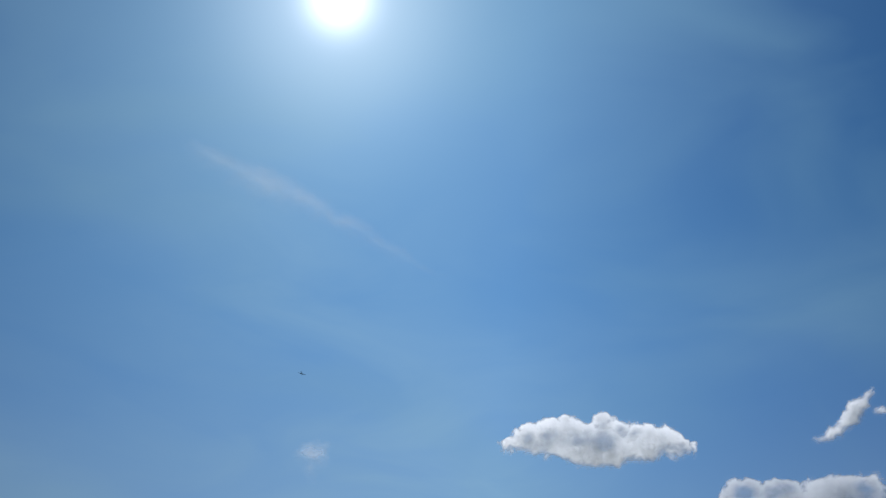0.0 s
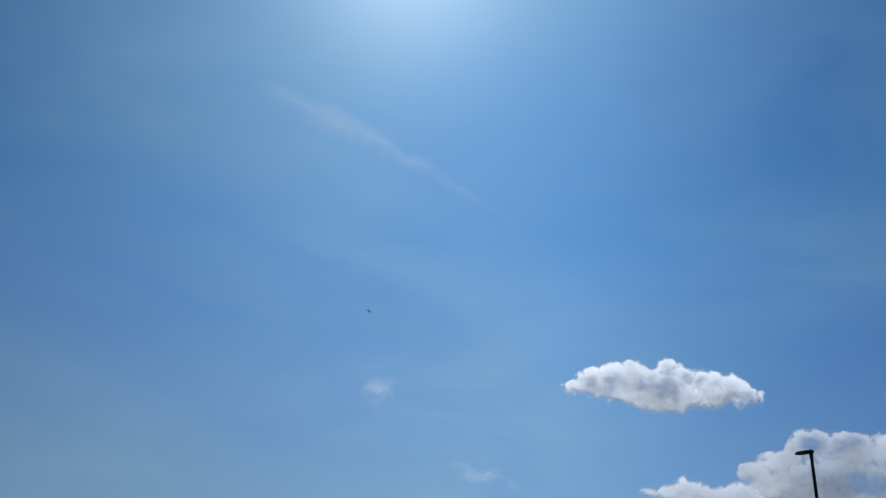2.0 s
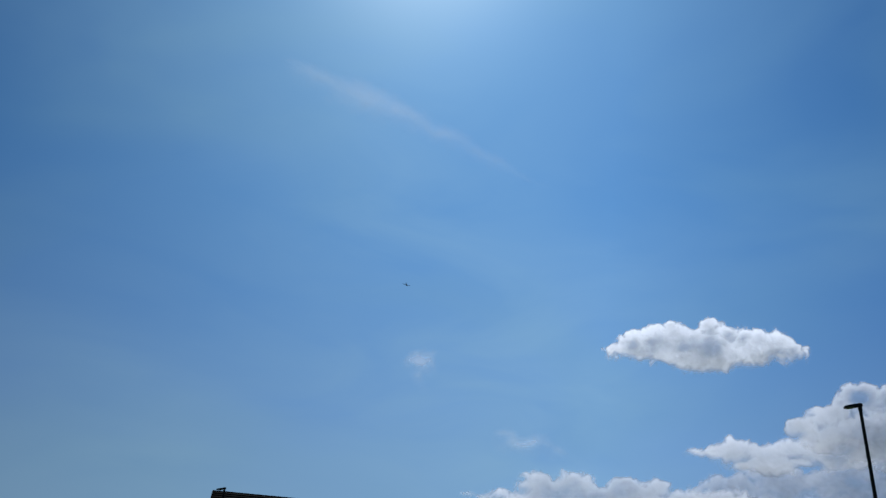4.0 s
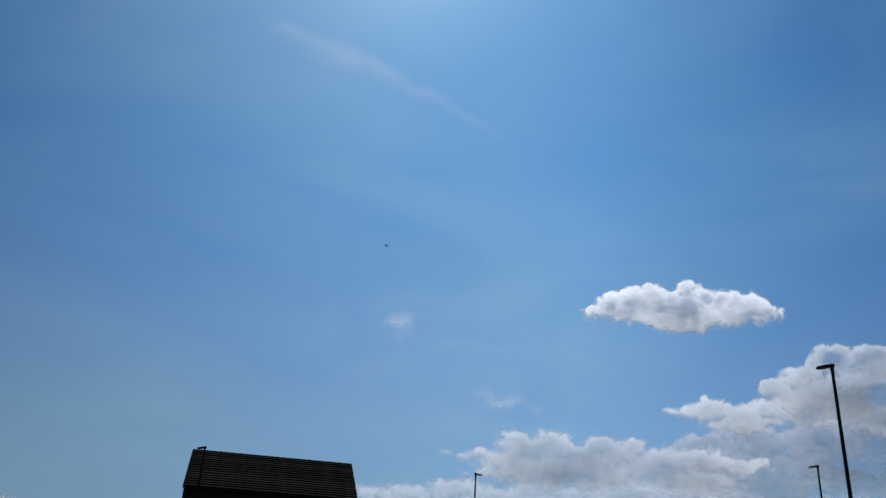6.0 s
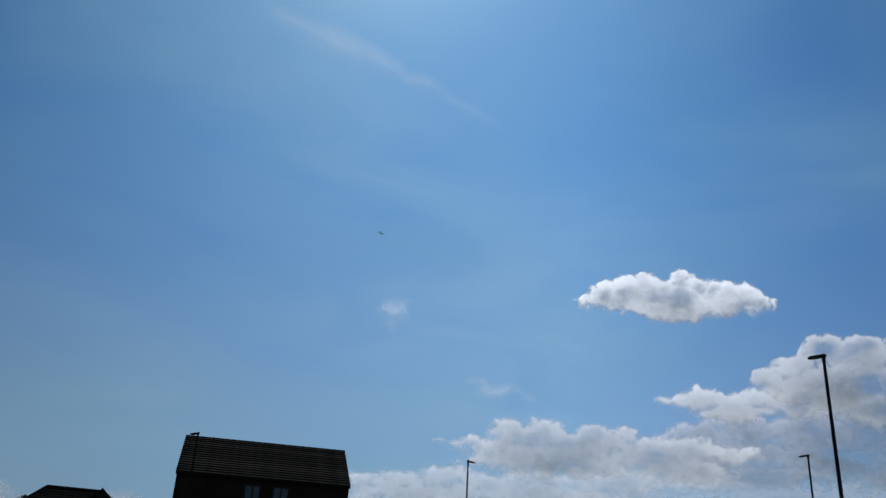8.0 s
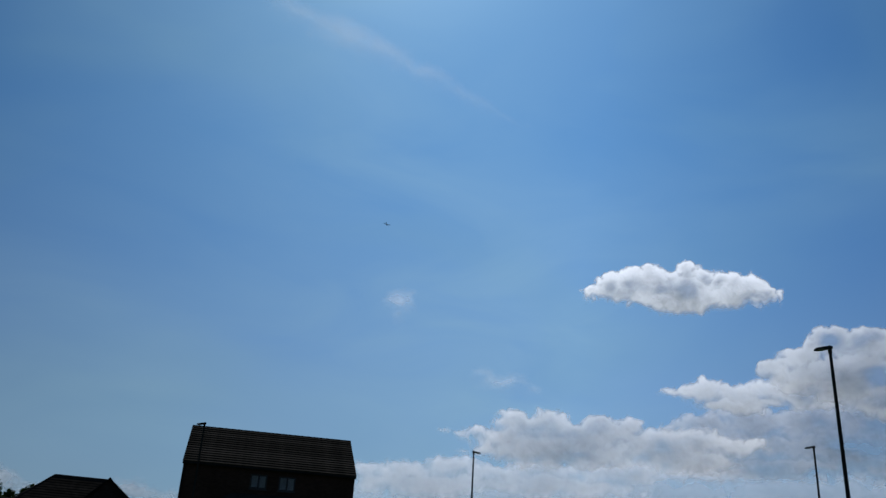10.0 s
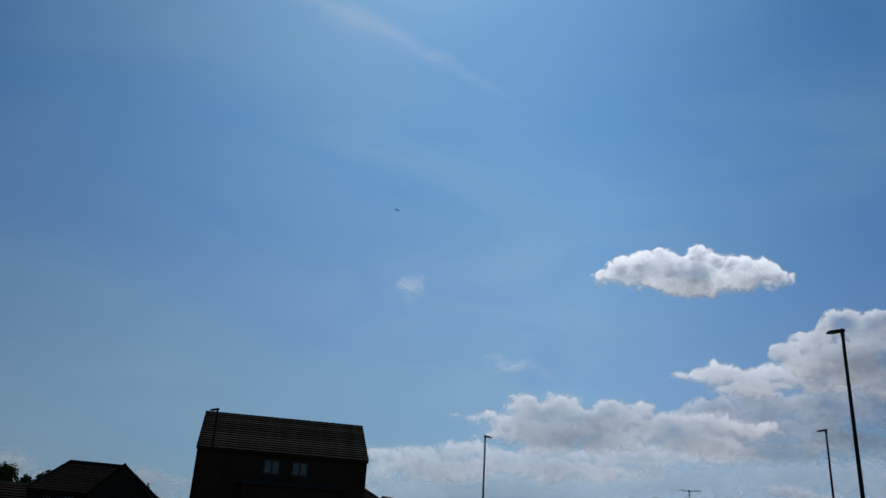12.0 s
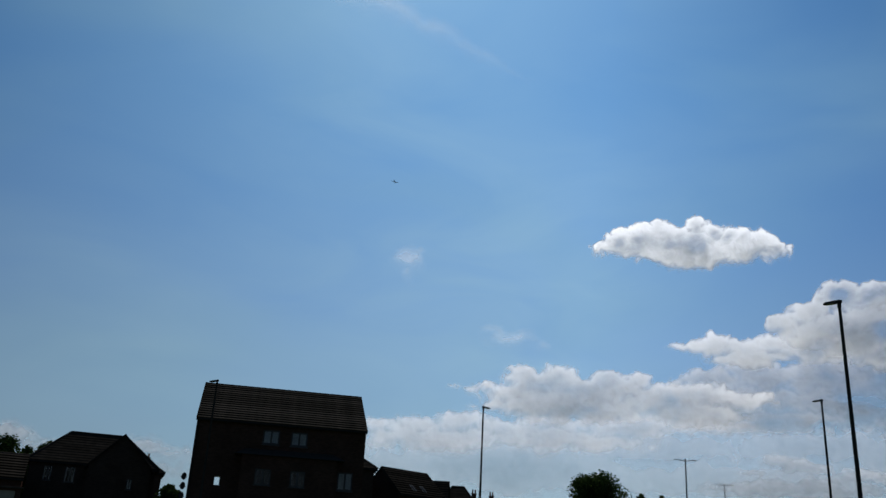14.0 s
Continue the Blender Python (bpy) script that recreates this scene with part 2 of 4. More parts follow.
def spot(az, r, z=None):
    """The place r metres off in the compass direction az (degrees from straight ahead)."""
    x, y = r * math.sin(radians(az)), r * math.cos(radians(az))
    return (x, y, rise(y) if z is None else z)


def height_at(el, r):
    return EYE[2] + r * math.tan(radians(el))


def rise(y):
    """The ground climbs two metres towards the houses."""
    f = min(max((y - 5.0) / 48.0, 0.0), 1.0)
    return 2.0 * f * f * (3 - 2 * f)


# ---- ground ----
def build_ground():
    bm = bmesh.new()
    ys = [-4500, -900, -200, -60, -20, 0, 5] + [5 + 3 * i for i in range(1, 17)] + [60, 80, 110, 160, 300, 900, 4500]
    xs = [-4500, -900, -250, -100, -60, -30, -15, 0, 15, 30, 60, 100, 250, 900, 4500]
    rows = [[bm.verts.new((x, y, rise(y) + (0.05 * noise.noise((x * 0.05, y * 0.05, 0)) if abs(x) < 200 and 8 < y < 50 else 0))) for x in xs] for y in ys]
    for a, b in zip(rows, rows[1:]):
        for i in range(len(xs) - 1):
            bm.faces.new((a[i], a[i + 1], b[i + 1], b[i]))
    ob = new("ground", mesh_of("ground", bm, GRASS, True))
    tagged(ob, "rough open grass rising gently towards the houses", "ground", kind="structure")


build_ground()


# ---- houses ----
def wall_panel(width, z0, z1, thick, holes):
    """An upright wall along x, its outer face at y = 0, with openings (x0, x1, z0, z1) cut through it."""
    xs = sorted({-width / 2, width / 2, *(h[0] for h in holes), *(h[1] for h in holes)})
    zs = sorted({z0, z1, *(h[2] for h in holes), *(h[3] for h in holes)})
    bm = bmesh.new()
    solid = {}
    for i in range(len(xs) - 1):
        for k in range(len(zs) - 1):
            cx, cz = (xs[i] + xs[i + 1]) / 2, (zs[k] + zs[k + 1]) / 2
            solid[i, k] = not any(h[0] < cx < h[1] and h[2] < cz < h[3] for h in holes)
    verts = {}

    def v(i, y, k):
        if (i, y, k) not in verts:
            verts[i, y, k] = bm.verts.new((xs[i], y * thick, zs[k]))
        return verts[i, y, k]

    for (i, k), full in solid.items():
        if not full:
            continue
        bm.faces.new((v(i, 0, k), v(i + 1, 0, k), v(i + 1, 0, k + 1), v(i, 0, k + 1)))
        bm.faces.new((v(i, 1, k), v(i, 1, k + 1), v(i + 1, 1, k + 1), v(i + 1, 1, k)))
        for di, dk, e in ((-1, 0, ((i, k), (i, k + 1))), (1, 0, ((i + 1, k + 1), (i + 1, k))), (0, -1, ((i + 1, k), (i, k))), (0, 1, ((i, k + 1), (i + 1, k + 1)))):
            if not solid.get((i + di, k + dk), False):
                (a, b), (c, d) = e
                bm.faces.new((v(a, 0, b), v(c, 0, d), v(c, 1, d), v(a, 1, b)))
    return bm


def casement(house, x0, x1, z0, z1, y=0.07, lights=2, blind=False, curtains=False, frame_mat=None, t=0.055):
    """A window set into a wall's opening: frame with mullions, a sill and one pane a light."""
    frame_mat = frame_mat or PAINT
    bm = box(x0 + 0.004, x0 + t, y, y + 0.07, z0 + 0.004, z1 - 0.004)
    add_box(bm, x1 - t, x1 - 0.004, y, y + 0.07, z0 + 0.004, z1 - 0.004)
    add_box(bm, x0 + t, x1 - t, y, y + 0.07, z1 - t, z1 - 0.004)
    add_box(bm, x0 + t, x1 - t, y, y + 0.07, z0 + 0.004, z0 + t)
    step = (x1 - x0) / lights
    for i in range(1, lights):
        add_box(bm, x0 + step * i - t * 0.7, x0 + step * i + t * 0.7, y - 0.003, y + 0.07, z0 + t, z1 - t)
    win = part("window", bm, frame_mat, house, "casement window with " + ("white" if frame_mat is PAINT else "dark") + " frame")
    for i in range(lights):
        a, b = x0 + step * i + t * 0.8, x0 + step * (i + 1) - t * 0.8
        pane = box(a, b, y + 0.025, y + 0.045, z0 + t, z1 - t)
        part("pane", pane, GLASS, win)
    sill = box(x0 - 0.06, x1 + 0.06, y - 0.13, y + 0.02, z0 - 0.06, z0 + 0.003, bevel=0.008)
    part("sill", sill, frame_mat, win)
    if blind:
        bl = box(x0 + t, x1 - t, y + 0.09, y + 0.1, z0 + t + 0.03 * (z1 - z0), z1 - t)
        part("blind", bl, CURTAIN, win, "pale drawn roller blind")
    if curtains:
        for a, b in ((x0 + t, x0 + t + 0.22 * step), (x1 - t - 0.22 * step, x1 - t)):
            bm = bmesh.new()
            n = 7
            rows = [[bm.verts.new((a + (b - a) * i / n, y + 0.1 + 0.02 * (i % 2) + d, z)) for z in (z0 + t, z1 - t)] for d in (0, 0.008) for i in range(n + 1)]
            for i in range(n):
                bm.faces.new((rows[i][0], rows[i + 1][0], rows[i + 1][1], rows[i][1]))
                bm.faces.new((rows[n + 1 + i][0], rows[n + 1 + i][1], rows[n + 2 + i][1], rows[n + 2 + i][0]))
            part("curtain", bm, CURTAIN, win, "pale gathered curtain")
    return win


def tile_course(width, gauge, thick=0.095):
    """One course of roof tiles: a wedge that is thick at its lower edge, with the tiles' side laps as shallow steps."""
    n = max(2, int(width / 0.33))
    bm = bmesh.new()
    prev = None
    for i in range(n + 1):
        x = -width / 2 + width * i / n
        lift = 0.007 * (i % 2) + 0.004 * noise.noise((i * 1.7, width, 0))
        cur = [bm.verts.new(c) for c in ((x, 0, lift), (x, 0, thick + lift), (x, gauge * 1.08, 0.012 + lift), (x, gauge * 1.08, 0))]
        if prev:
            for k in range(4):
                bm.faces.new((prev[k], cur[k], cur[(k + 1) % 4], prev[(k + 1) % 4]))
        else:
            bm.faces.new(cur)
        prev = cur
    bm.faces.new(prev[::-1])
    return bm


def gable_roof(house, width, depth, z_eave, z_ridge, courses, over=0.25, verge=0.1, tile=None):
    """Two slopes on a closed roof body, the front one laid with courses of tiles."""
    hx, y0, y1, ym = width / 2 + verge, -over, depth + over, depth / 2
    slope = (z_ridge - z_eave) / (ym)
    ze = z_eave - over * slope
    bm = bmesh.new()
    ends = [[bm.verts.new(c) for c in ((x, y0, ze), (x, ym, z_ridge), (x, y1, ze), (x, y1, ze - 0.16), (x, ym, z_ridge - 0.2), (x, y0, ze - 0.16))] for x in (-hx, hx)]
    for k in range(6):
        bm.faces.new((ends[0][k], ends[1][k], ends[1][(k + 1) % 6], ends[0][(k + 1) % 6]))
    for e in ends:
        bm.faces.new((e[0], e[1], e[4], e[5]))
        bm.faces.new((e[1], e[2], e[3], e[4]))
    roof = part("roof", bm, RIDGE, house, "pitched roof of dark brown concrete tiles")
    run = math.hypot(ym + over, z_ridge - ze)
    gauge = run / courses
    me = None
    pitch = math.degrees(math.atan2(z_ridge - ze, ym + over))
    for side in (0, 1):
        for i in range(courses):
            if me is None:
                me = mesh_of("tile_course", tile_course(2 * hx + 0.02, gauge), tile or SHADED_TILE)
            d = i * gauge / run
            ob = new("tile_course", me)
            ob.parent = roof
            y, z = y0 + (ym - y0) * d, ze + (z_ridge - ze) * d
            wob = 0.0025 * math.sin(i * 2.3)
            ob.matrix_local = pose(0, y, z + 0.004 + wob, pitch) if side == 0 else pose(0, depth - y, z + 0.004 + wob, 0, 0, 180) @ pose(0, 0, 0, pitch)
    n = int(2 * hx / 0.45)
    rl = 2 * hx / n
    rm = mesh_of("ridge_tile", tube([((-rl / 2, 0, 0), 0.112), ((rl / 2 + 0.02, 0, 0), 0.1)], 8), RIDGE)
    for i in range(n):
        ob = new("ridge_tile", rm)
        ob.parent = roof
        ob.matrix_local = pose(-hx + rl * (i + 0.5), ym, z_ridge - 0.01)
    bm = box(-hx, hx, y0 - 0.11, y0 + 0.005, ze - 0.13, ze - 0.02, bevel=0.03)
    part("gutter", bm, GUTTER, house, "black plastic gutter")
    return roof


def gable_walls(house, width, depth, z0, z_eave, z_ridge, mat, front=(), back=()):
    t = 0.3
    part("wall", wall_panel(width, z0, z_eave, t, list(front)), mat, house, "brick front wall")
    bm = wall_panel(width, z0, z_eave, t, list(back))
    bm.transform(pose(0, depth, 0, 0, 0, 180))
    part("wall", bm, mat, house)
    for s in (-1, 1):
        bm = bmesh.new()
        prof = [(t + 0.002, z0), (depth - t - 0.002, z0), (depth - t - 0.002, z_eave), (depth / 2, z_ridge - 0.25), (t + 0.002, z_eave)]
        xs = (s * (width / 2 - t), s * width / 2)
        rows = [[bm.verts.new((x, y, z)) for y, z in prof] for x in xs]
        for k in range(5):
            bm.faces.new((rows[0][k], rows[1][k], rows[1][(k + 1) % 5], rows[0][(k + 1) % 5]))
        bm.faces.new(rows[0])
        bm.faces.new(rows[1][::-1])
        part("wall", bm, mat, house, "brick gable wall")
    part("floor_slab", box(-width / 2 + t, width / 2 - t, t, depth - t, z0 + 0.05, z0 + 0.2), mat, house)


def hip_roof(house, width, depth, z_eave, z_ridge, ridge_len, courses, over=0.3, shift=0.0):
    hx, y0, y1, ym = width / 2 + over, -over, depth + over, depth / 2
    bm = bmesh.new()
    low = [bm.verts.new((x, y, z_eave)) for x, y in ((-hx, y0), (hx, y0), (hx, y1), (-hx, y1))]
    top = [bm.verts.new((shift + sx * ridge_len / 2, ym + sy * 0.001, z_ridge - 0.02)) for sx, sy in ((-1, -1), (1, -1), (1, 1), (-1, 1))]
    for k in range(4):
        bm.faces.new((low[k], low[(k + 1) % 4], top[(k + 1) % 4], top[k]))
    bm.faces.new(low[::-1])
    bm.faces.new(top)
    roof = part("roof", bm, RIDGE, house, "hipped roof of dark brown tiles")
    for i in range(courses):
        bm = bmesh.new()
        rows = []
        for f, lift in ((i / courses, 0.004), (i / courses, 0.045), ((i + 1) / courses, 0.012)):
            hw = hx + (ridge_len / 2 - hx) * f
            rows.append([bm.verts.new((shift * f + sx * hw, ym + sy * ((ym + over) * (1 - f) + 0.002), z_eave + (z_ridge - z_eave) * f + lift)) for sx, sy in ((-1, -1), (1, -1), (1, 1), (-1, 1))])
        for p, q in zip(rows, rows[1:]):
            for k in range(4):
                bm.faces.new((p[k], p[(k + 1) % 4], q[(k + 1) % 4], q[k]))
        part("tile_course", bm, SHADED_TILE, roof)
    bm = box(-hx, hx, y0, y1, z_eave - 0.16, z_eave - 0.01)
    part("eaves", bm, GUTTER, house, "dark eaves board and gutter")
    rl, rr = (shift - ridge_len / 2, ym, z_ridge), (shift + ridge_len / 2, ym, z_ridge)
    part("ridge", tube([(rl, 0.1), (rr, 0.1)], 8), RIDGE, roof, "rounded ridge tiles")
    for e, xs in ((rl, -hx), (rr, hx)):
        for y in (y0, y1):
            part("hip", tube([(e, 0.085), ((xs, y, z_eave + 0.02), 0.085)], 6), RIDGE, roof)
    return roof


def box_walls(house, width, depth, z0, z_eave, mat, front=()):
    t = 0.3
    part("wall", wall_panel(width, z0, z_eave, t, list(front)), mat, house, "brick front wall")
    bm = wall_panel(width, z0, z_eave, t, [])
    bm.transform(pose(0, depth, 0, 0, 0, 180))
    part("wall", bm, mat, house)
    for s in (-1, 1):
        a, b = sorted((s * width / 2, s * (width / 2 - t)))
        part("wall", box(a, b, t + 0.002, depth - t - 0.002, z0, z_eave), mat, house)
    part("floor_slab", box(-width / 2 + t, width / 2 - t, t, depth - t, z0 + 0.05, z0 + 0.2), mat, house)


def main_house():
    r, az, axis = 60.0, -9.9, -12.3
    x, y, g = spot(az, r)
    base = Matrix.Translation((x, y, 0)) @ pose(0, 0, 0, 0, 0, -axis)
    h = thing("house", base, "three-storey backlit brick house with brown tiled gable roof", "house", "houses along the street")
    W, D, ZE, ZR = 11.5, 9.6, 9.7, 12.76
    # openings: upper pair, pair in the bay below, one at the side, one small see-through window
    upper = [(-1.28, -0.16, 8.2, 9.18), (0.62, 1.74, 8.2, 9.18)]
    side = [(4.02, 5.08, 5.5, 6.75)]
    small = (-4.14, -3.74, 5.3, 5.9)
    # unseen back opening, lined up with the camera so sky shows through
    back_small = (3.75, 4.55, 5.5, 6.5)
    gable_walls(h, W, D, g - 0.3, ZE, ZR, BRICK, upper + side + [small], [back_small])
    gable_roof(h, W, D, ZE, ZR, 16, over=0.2, verge=0.06, tile=TILE)
    for a in upper:
        casement(h, *a, blind=True, frame_mat=DARK_PAINT, t=0.1)
    for a in side:
        casement(h, *a, blind=True, frame_mat=DARK_PAINT, t=0.1)
    # small unglazed window: frame only
    x0, x1, z0, z1 = small
    bm = box(x0 + 0.003, x0 + 0.04, 0.08, 0.14, z0 + 0.003, z1 - 0.003)
    add_box(bm, x1 - 0.04, x1 - 0.003, 0.08, 0.14, z0 + 0.003, z1 - 0.003)
    add_box(bm, x0 + 0.04, x1 - 0.04, 0.08, 0.14, z1 - 0.04, z1 - 0.003)
    add_box(bm, x0 + 0.04, x1 - 0.04, 0.08, 0.14, z0 + 0.003, z0 + 0.04)
    part("window", bm, PAINT, h, "small window with daylight showing through")
    # shallow bay with a lean-to roof over the first floor
    bx0, bx1, out, zt, zl = -2.5, 3.8, 1.1, 7.85, 7.35
    holes = [(-1.55, -0.5, 5.45, 6.5), (0.75, 1.75, 5.45, 6.5)]
    bw = bx1 - bx0
    mid = (bx0 + bx1) / 2
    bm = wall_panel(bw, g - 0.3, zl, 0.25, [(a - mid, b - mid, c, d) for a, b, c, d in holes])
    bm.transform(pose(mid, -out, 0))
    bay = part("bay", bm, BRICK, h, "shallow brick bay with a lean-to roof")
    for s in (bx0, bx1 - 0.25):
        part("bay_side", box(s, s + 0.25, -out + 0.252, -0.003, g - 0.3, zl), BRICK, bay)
    bm = bmesh.new()
    low = [bm.verts.new(c) for c in ((bx0 - 0.5, -out - 0.25, zl), (bx1 + 0.5, -out - 0.25, zl), (bx1 + 0.5, -0.004, zl), (bx0 - 0.5, -0.004, zl))]
    top = [bm.verts.new(c) for c in ((bx0 + 0.2, -0.02, zt), (bx1 - 0.2, -0.02, zt), (bx1 - 0.2, -0.004, zt), (bx0 + 0.2, -0.004, zt))]
    bm.faces.new(low[::-1])
    bm.faces.new(top)
    for k in range(4):
        bm.faces.new((low[k], low[(k + 1) % 4], top[(k + 1) % 4], top[k]))
    part("bay_roof", bm, RIDGE, bay, "low lean-to roof of dark tiles")
    for a in holes:
        casement(h, *a, y=-out + 0.07, frame_mat=DARK_PAINT, t=0.1)
    # rainwater pipe on the corner
    part("drainpipe", tube([((-W / 2 + 0.12, -0.07, ZE - 0.25), 0.04), ((-W / 2 + 0.12, -0.07, g), 0.04)], 8), GUTTER, h, "black plastic drainpipe")
    # frames of the gable-end windows, which stand a little proud of the wall
    for z in (8.4, 7.5, 6.0):
        part("side_window", box(-W / 2 - 0.05, -W / 2 - 0.002, 0.9, 1.6, z, z + 0.7), PAINT, h, "white window frame on the gable end")
    return base, W


def satellite_dish(m, group):
    d = thing("satellite_dish", m, "dark grey satellite dish on a wall bracket", "satellite dish", group)
    bm = bmesh.new()
    rings = []
    for i in range(7):
        r = 0.22 * i / 6
        z = 0.55 * r * r * 2
        rings.append([bm.verts.new((r * math.cos(2 * math.pi * k / 20), -0.25 + z * -1, r * 1.1 * math.sin(2 * math.pi * k / 20))) for k in range(20)] if i else [bm.verts.new((0, -0.25, 0))])
    for k in range(20):
        bm.faces.new((rings[0][0], rings[1][k], rings[1][(k + 1) % 20]))
    for p, q in zip(rings[1:], rings[2:]):
        for k in range(20):
            bm.faces.new((p[k], q[k], q[(k + 1) % 20], p[(k + 1) % 20]))
    bmesh.ops.solidify(bm, geom=bm.faces[:], thickness=0.012)
    part("dish", bm, DARK_PAINT, d, smooth=True)
    part("bracket", tube([((0, 0.02, -0.05), 0.02), ((0, -0.15, -0.05), 0.02), ((0, -0.24, 0), 0.025)], 8), STEEL, d)
    part("feed_arm", tube([((0, -0.26, -0.22), 0.012), ((0, -0.55, -0.06), 0.012)], 6), STEEL, d)
    part("receiver", box(-0.025, 0.025, -0.6, -0.53, -0.08, 0.0, bevel=0.01), GUTTER, d)
    return d


MAIN, MAIN_W = main_house()
for zz, yy in ((5.75, 0.5), (5.14, 0.45), (4.5, 0.4)):
    satellite_dish(MAIN @ pose(-MAIN_W / 2 - 0.12, yy - 0.15, zz, 0, 0, -38), "dishes on the gable wall")


def hipped_house(az, r, axis, width, depth, z_eave, z_ridge, ridge_len, windows, label, mat, shift=0.0):
    x, y, g = spot(az, r)
    h = thing("house", Matrix.Translation((x, y, 0)) @ pose(0, 0, 0, 0, 0, -axis), label, "house", "houses along the street")
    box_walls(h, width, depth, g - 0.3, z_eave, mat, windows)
    hip_roof(h, width, depth, z_eave, z_ridge, ridge_len, 12, shift=shift)
    for a in windows:
        casement(h, *a, curtains=True, frame_mat=DARK_PAINT)
    return h


def gabled_house(az, r, axis, width, depth, z_eave, z_ridge, windows, label, mat, courses=10):
    x, y, g = spot(az, r)
    h = thing("house", Matrix.Translation((x, y, 0)) @ pose(0, 0, 0, 0, 0, -axis), label, "house", "houses along the street")
    gable_walls(h, width, depth, g - 0.3, z_eave, z_ridge, mat, windows)
    gable_roof(h, width, depth, z_eave, z_ridge, courses)
    for a in windows:
        casement(h, *a, curtains=True, frame_mat=DARK_PAINT)
    return h


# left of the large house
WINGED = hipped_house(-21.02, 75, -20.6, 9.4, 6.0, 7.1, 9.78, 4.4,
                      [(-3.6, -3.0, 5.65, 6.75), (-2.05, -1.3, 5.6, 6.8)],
                      "backlit brick house with a hipped roof and a gabled wing", BRICK_GREY, shift=-0.05)


def front_wing(house, cx, half, out, depth, z0, z_eave, z_apex, window):
    """A wing with its gable towards the street: gable wall, side walls and two roof slopes."""
    bm = bmesh.new()
    t = 0.3
    prof = [(-half, z0), (half, z0), (half, z_eave), (0, z_apex - 0.12), (-half, z_eave)]
    rows = [[bm.verts.new((cx + x, y, z)) for x, z in prof] for y in (-out, -out + t)]
    for k in range(5):
        bm.faces.new((rows[0][k], rows[0][(k + 1) % 5], rows[1][(k + 1) % 5], rows[1][k]))
    bm.faces.new(rows[0][::-1])
    bm.faces.new(rows[1])
    wing = part("gable_wing", bm, BRICK_GREY, house, "brick gable wall of the projecting wing")
    for x in (cx - half, cx + half - t):
        part("side_wall", box(x, x + t, -out + t + 0.002, -0.003, z0, z_eave), BRICK_GREY, wing)
    w, over = 0.14, 0.25
    slope = (z_apex - z_eave) / half
    for side in (-1, 1):
        bm = bmesh.new()
        ends = []
        for y in (-out - 0.2, depth):
            ends.append([bm.verts.new(c) for c in ((cx, y, z_apex), (cx + side * (half + over), y, z_eave - over * slope), (cx + side * (half + over), y, z_eave - over * slope - w), (cx, y, z_apex - w))])
        for k in range(4):
            bm.faces.new((ends[0][k], ends[0][(k + 1) % 4], ends[1][(k + 1) % 4], ends[1][k]))
        bm.faces.new(ends[0])
        bm.faces.new(ends[1][::-1])
        part("wing_roof", bm, SHADED_TILE, wing, "steep tiled slope of the wing")
    casement(house, *window, y=-out - 0.09, curtains=False, blind=False, frame_mat=DARK_PAINT)
    bl = box(window[0] + 0.05, window[1] - 0.05, -out - 0.025, -out - 0.012, window[2] + 0.05, window[3] - 0.05)
    part("blind", bl, CURTAIN, wing, "pale drawn blind")


front_wing(WINGED, 1.92, 2.35, 1.5, 2.8, 1.7, 7.1, 9.56, (2.6, 3.0, 5.3, 6.1))
gabled_house(-28.6, 68, -24.0, 9.0, 7.5, 5.3, 7.1, [], "low backlit brick house with a plain tiled roof", BRICK, 9)


def garage(az, r, width, top):
    x, y, g = spot(az, r)
    h = thing("garage", Matrix.Translation((x, y, g)) @ pose(0, 0, 0, 0, 0, -az), "low brick garage with a pale up-and-over door", "garage")
    z1 = top - g
    part("wall", wall_panel(width, -0.2, z1 - 0.12, 0.25, [(-width / 2 + 0.3, width / 2 - 0.3, 0.02, z1 - 0.22)]), BRICK, h, "brick front wall")
    for s in (-1, 1):
        a, b = sorted((s * width / 2, s * (width / 2 - 0.25)))
        part("side_wall", box(a, b, 0.252, 5.5, -0.2, z1 - 0.12), BRICK, h)
    part("rear_wall", box(-width / 2, width / 2, 5.502, 5.75, -0.2, z1 - 0.12), BRICK, h)
    part("roof", box(-width / 2 - 0.12, width / 2 + 0.12, -0.12, 5.9, z1 - 0.118, z1, bevel=0.02), RIDGE, h, "flat felted roof")
    door = part("door", box(-width / 2 + 0.305, width / 2 - 0.305, 0.06, 0.1, 0.03, z1 - 0.23), PALE_DOOR, h, "pale cream panelled garage door")
    for k in range(5):
        z = 0.1 + (z1 - 0.5) * k / 5
        part("panel", box(-width / 2 + 0.4, width / 2 - 0.4, 0.045, 0.058, z, z + (z1 - 0.5) / 5 - 0.06, bevel=0.004), PALE_DOOR, door)
    part("handle", box(-0.08, 0.08, 0.02, 0.045, 0.9, 0.94, bevel=0.005), STEEL, door)


garage(-26.3, 58.0, 3.2, 4.2)
BEHIND = hipped_house(-19.2, 92, -19.2, 7.0, 6.0, 8.05, 9.65, 3.6, [], "brick house half hidden behind the hipped one", BRICK)
stack = part("chimney", box(1.85, 2.25, 2.8, 3.2, 8.6, 9.75, bevel=0.02), BRICK, BEHIND, "small brick chimney stack")
part("chimney_pot", tube([((2.05, 3.0, 9.75), 0.1), ((2.05, 3.0, 10.05), 0.085), ((2.05, 3.0, 10.1), 0.1)], 10), CLAY, stack)

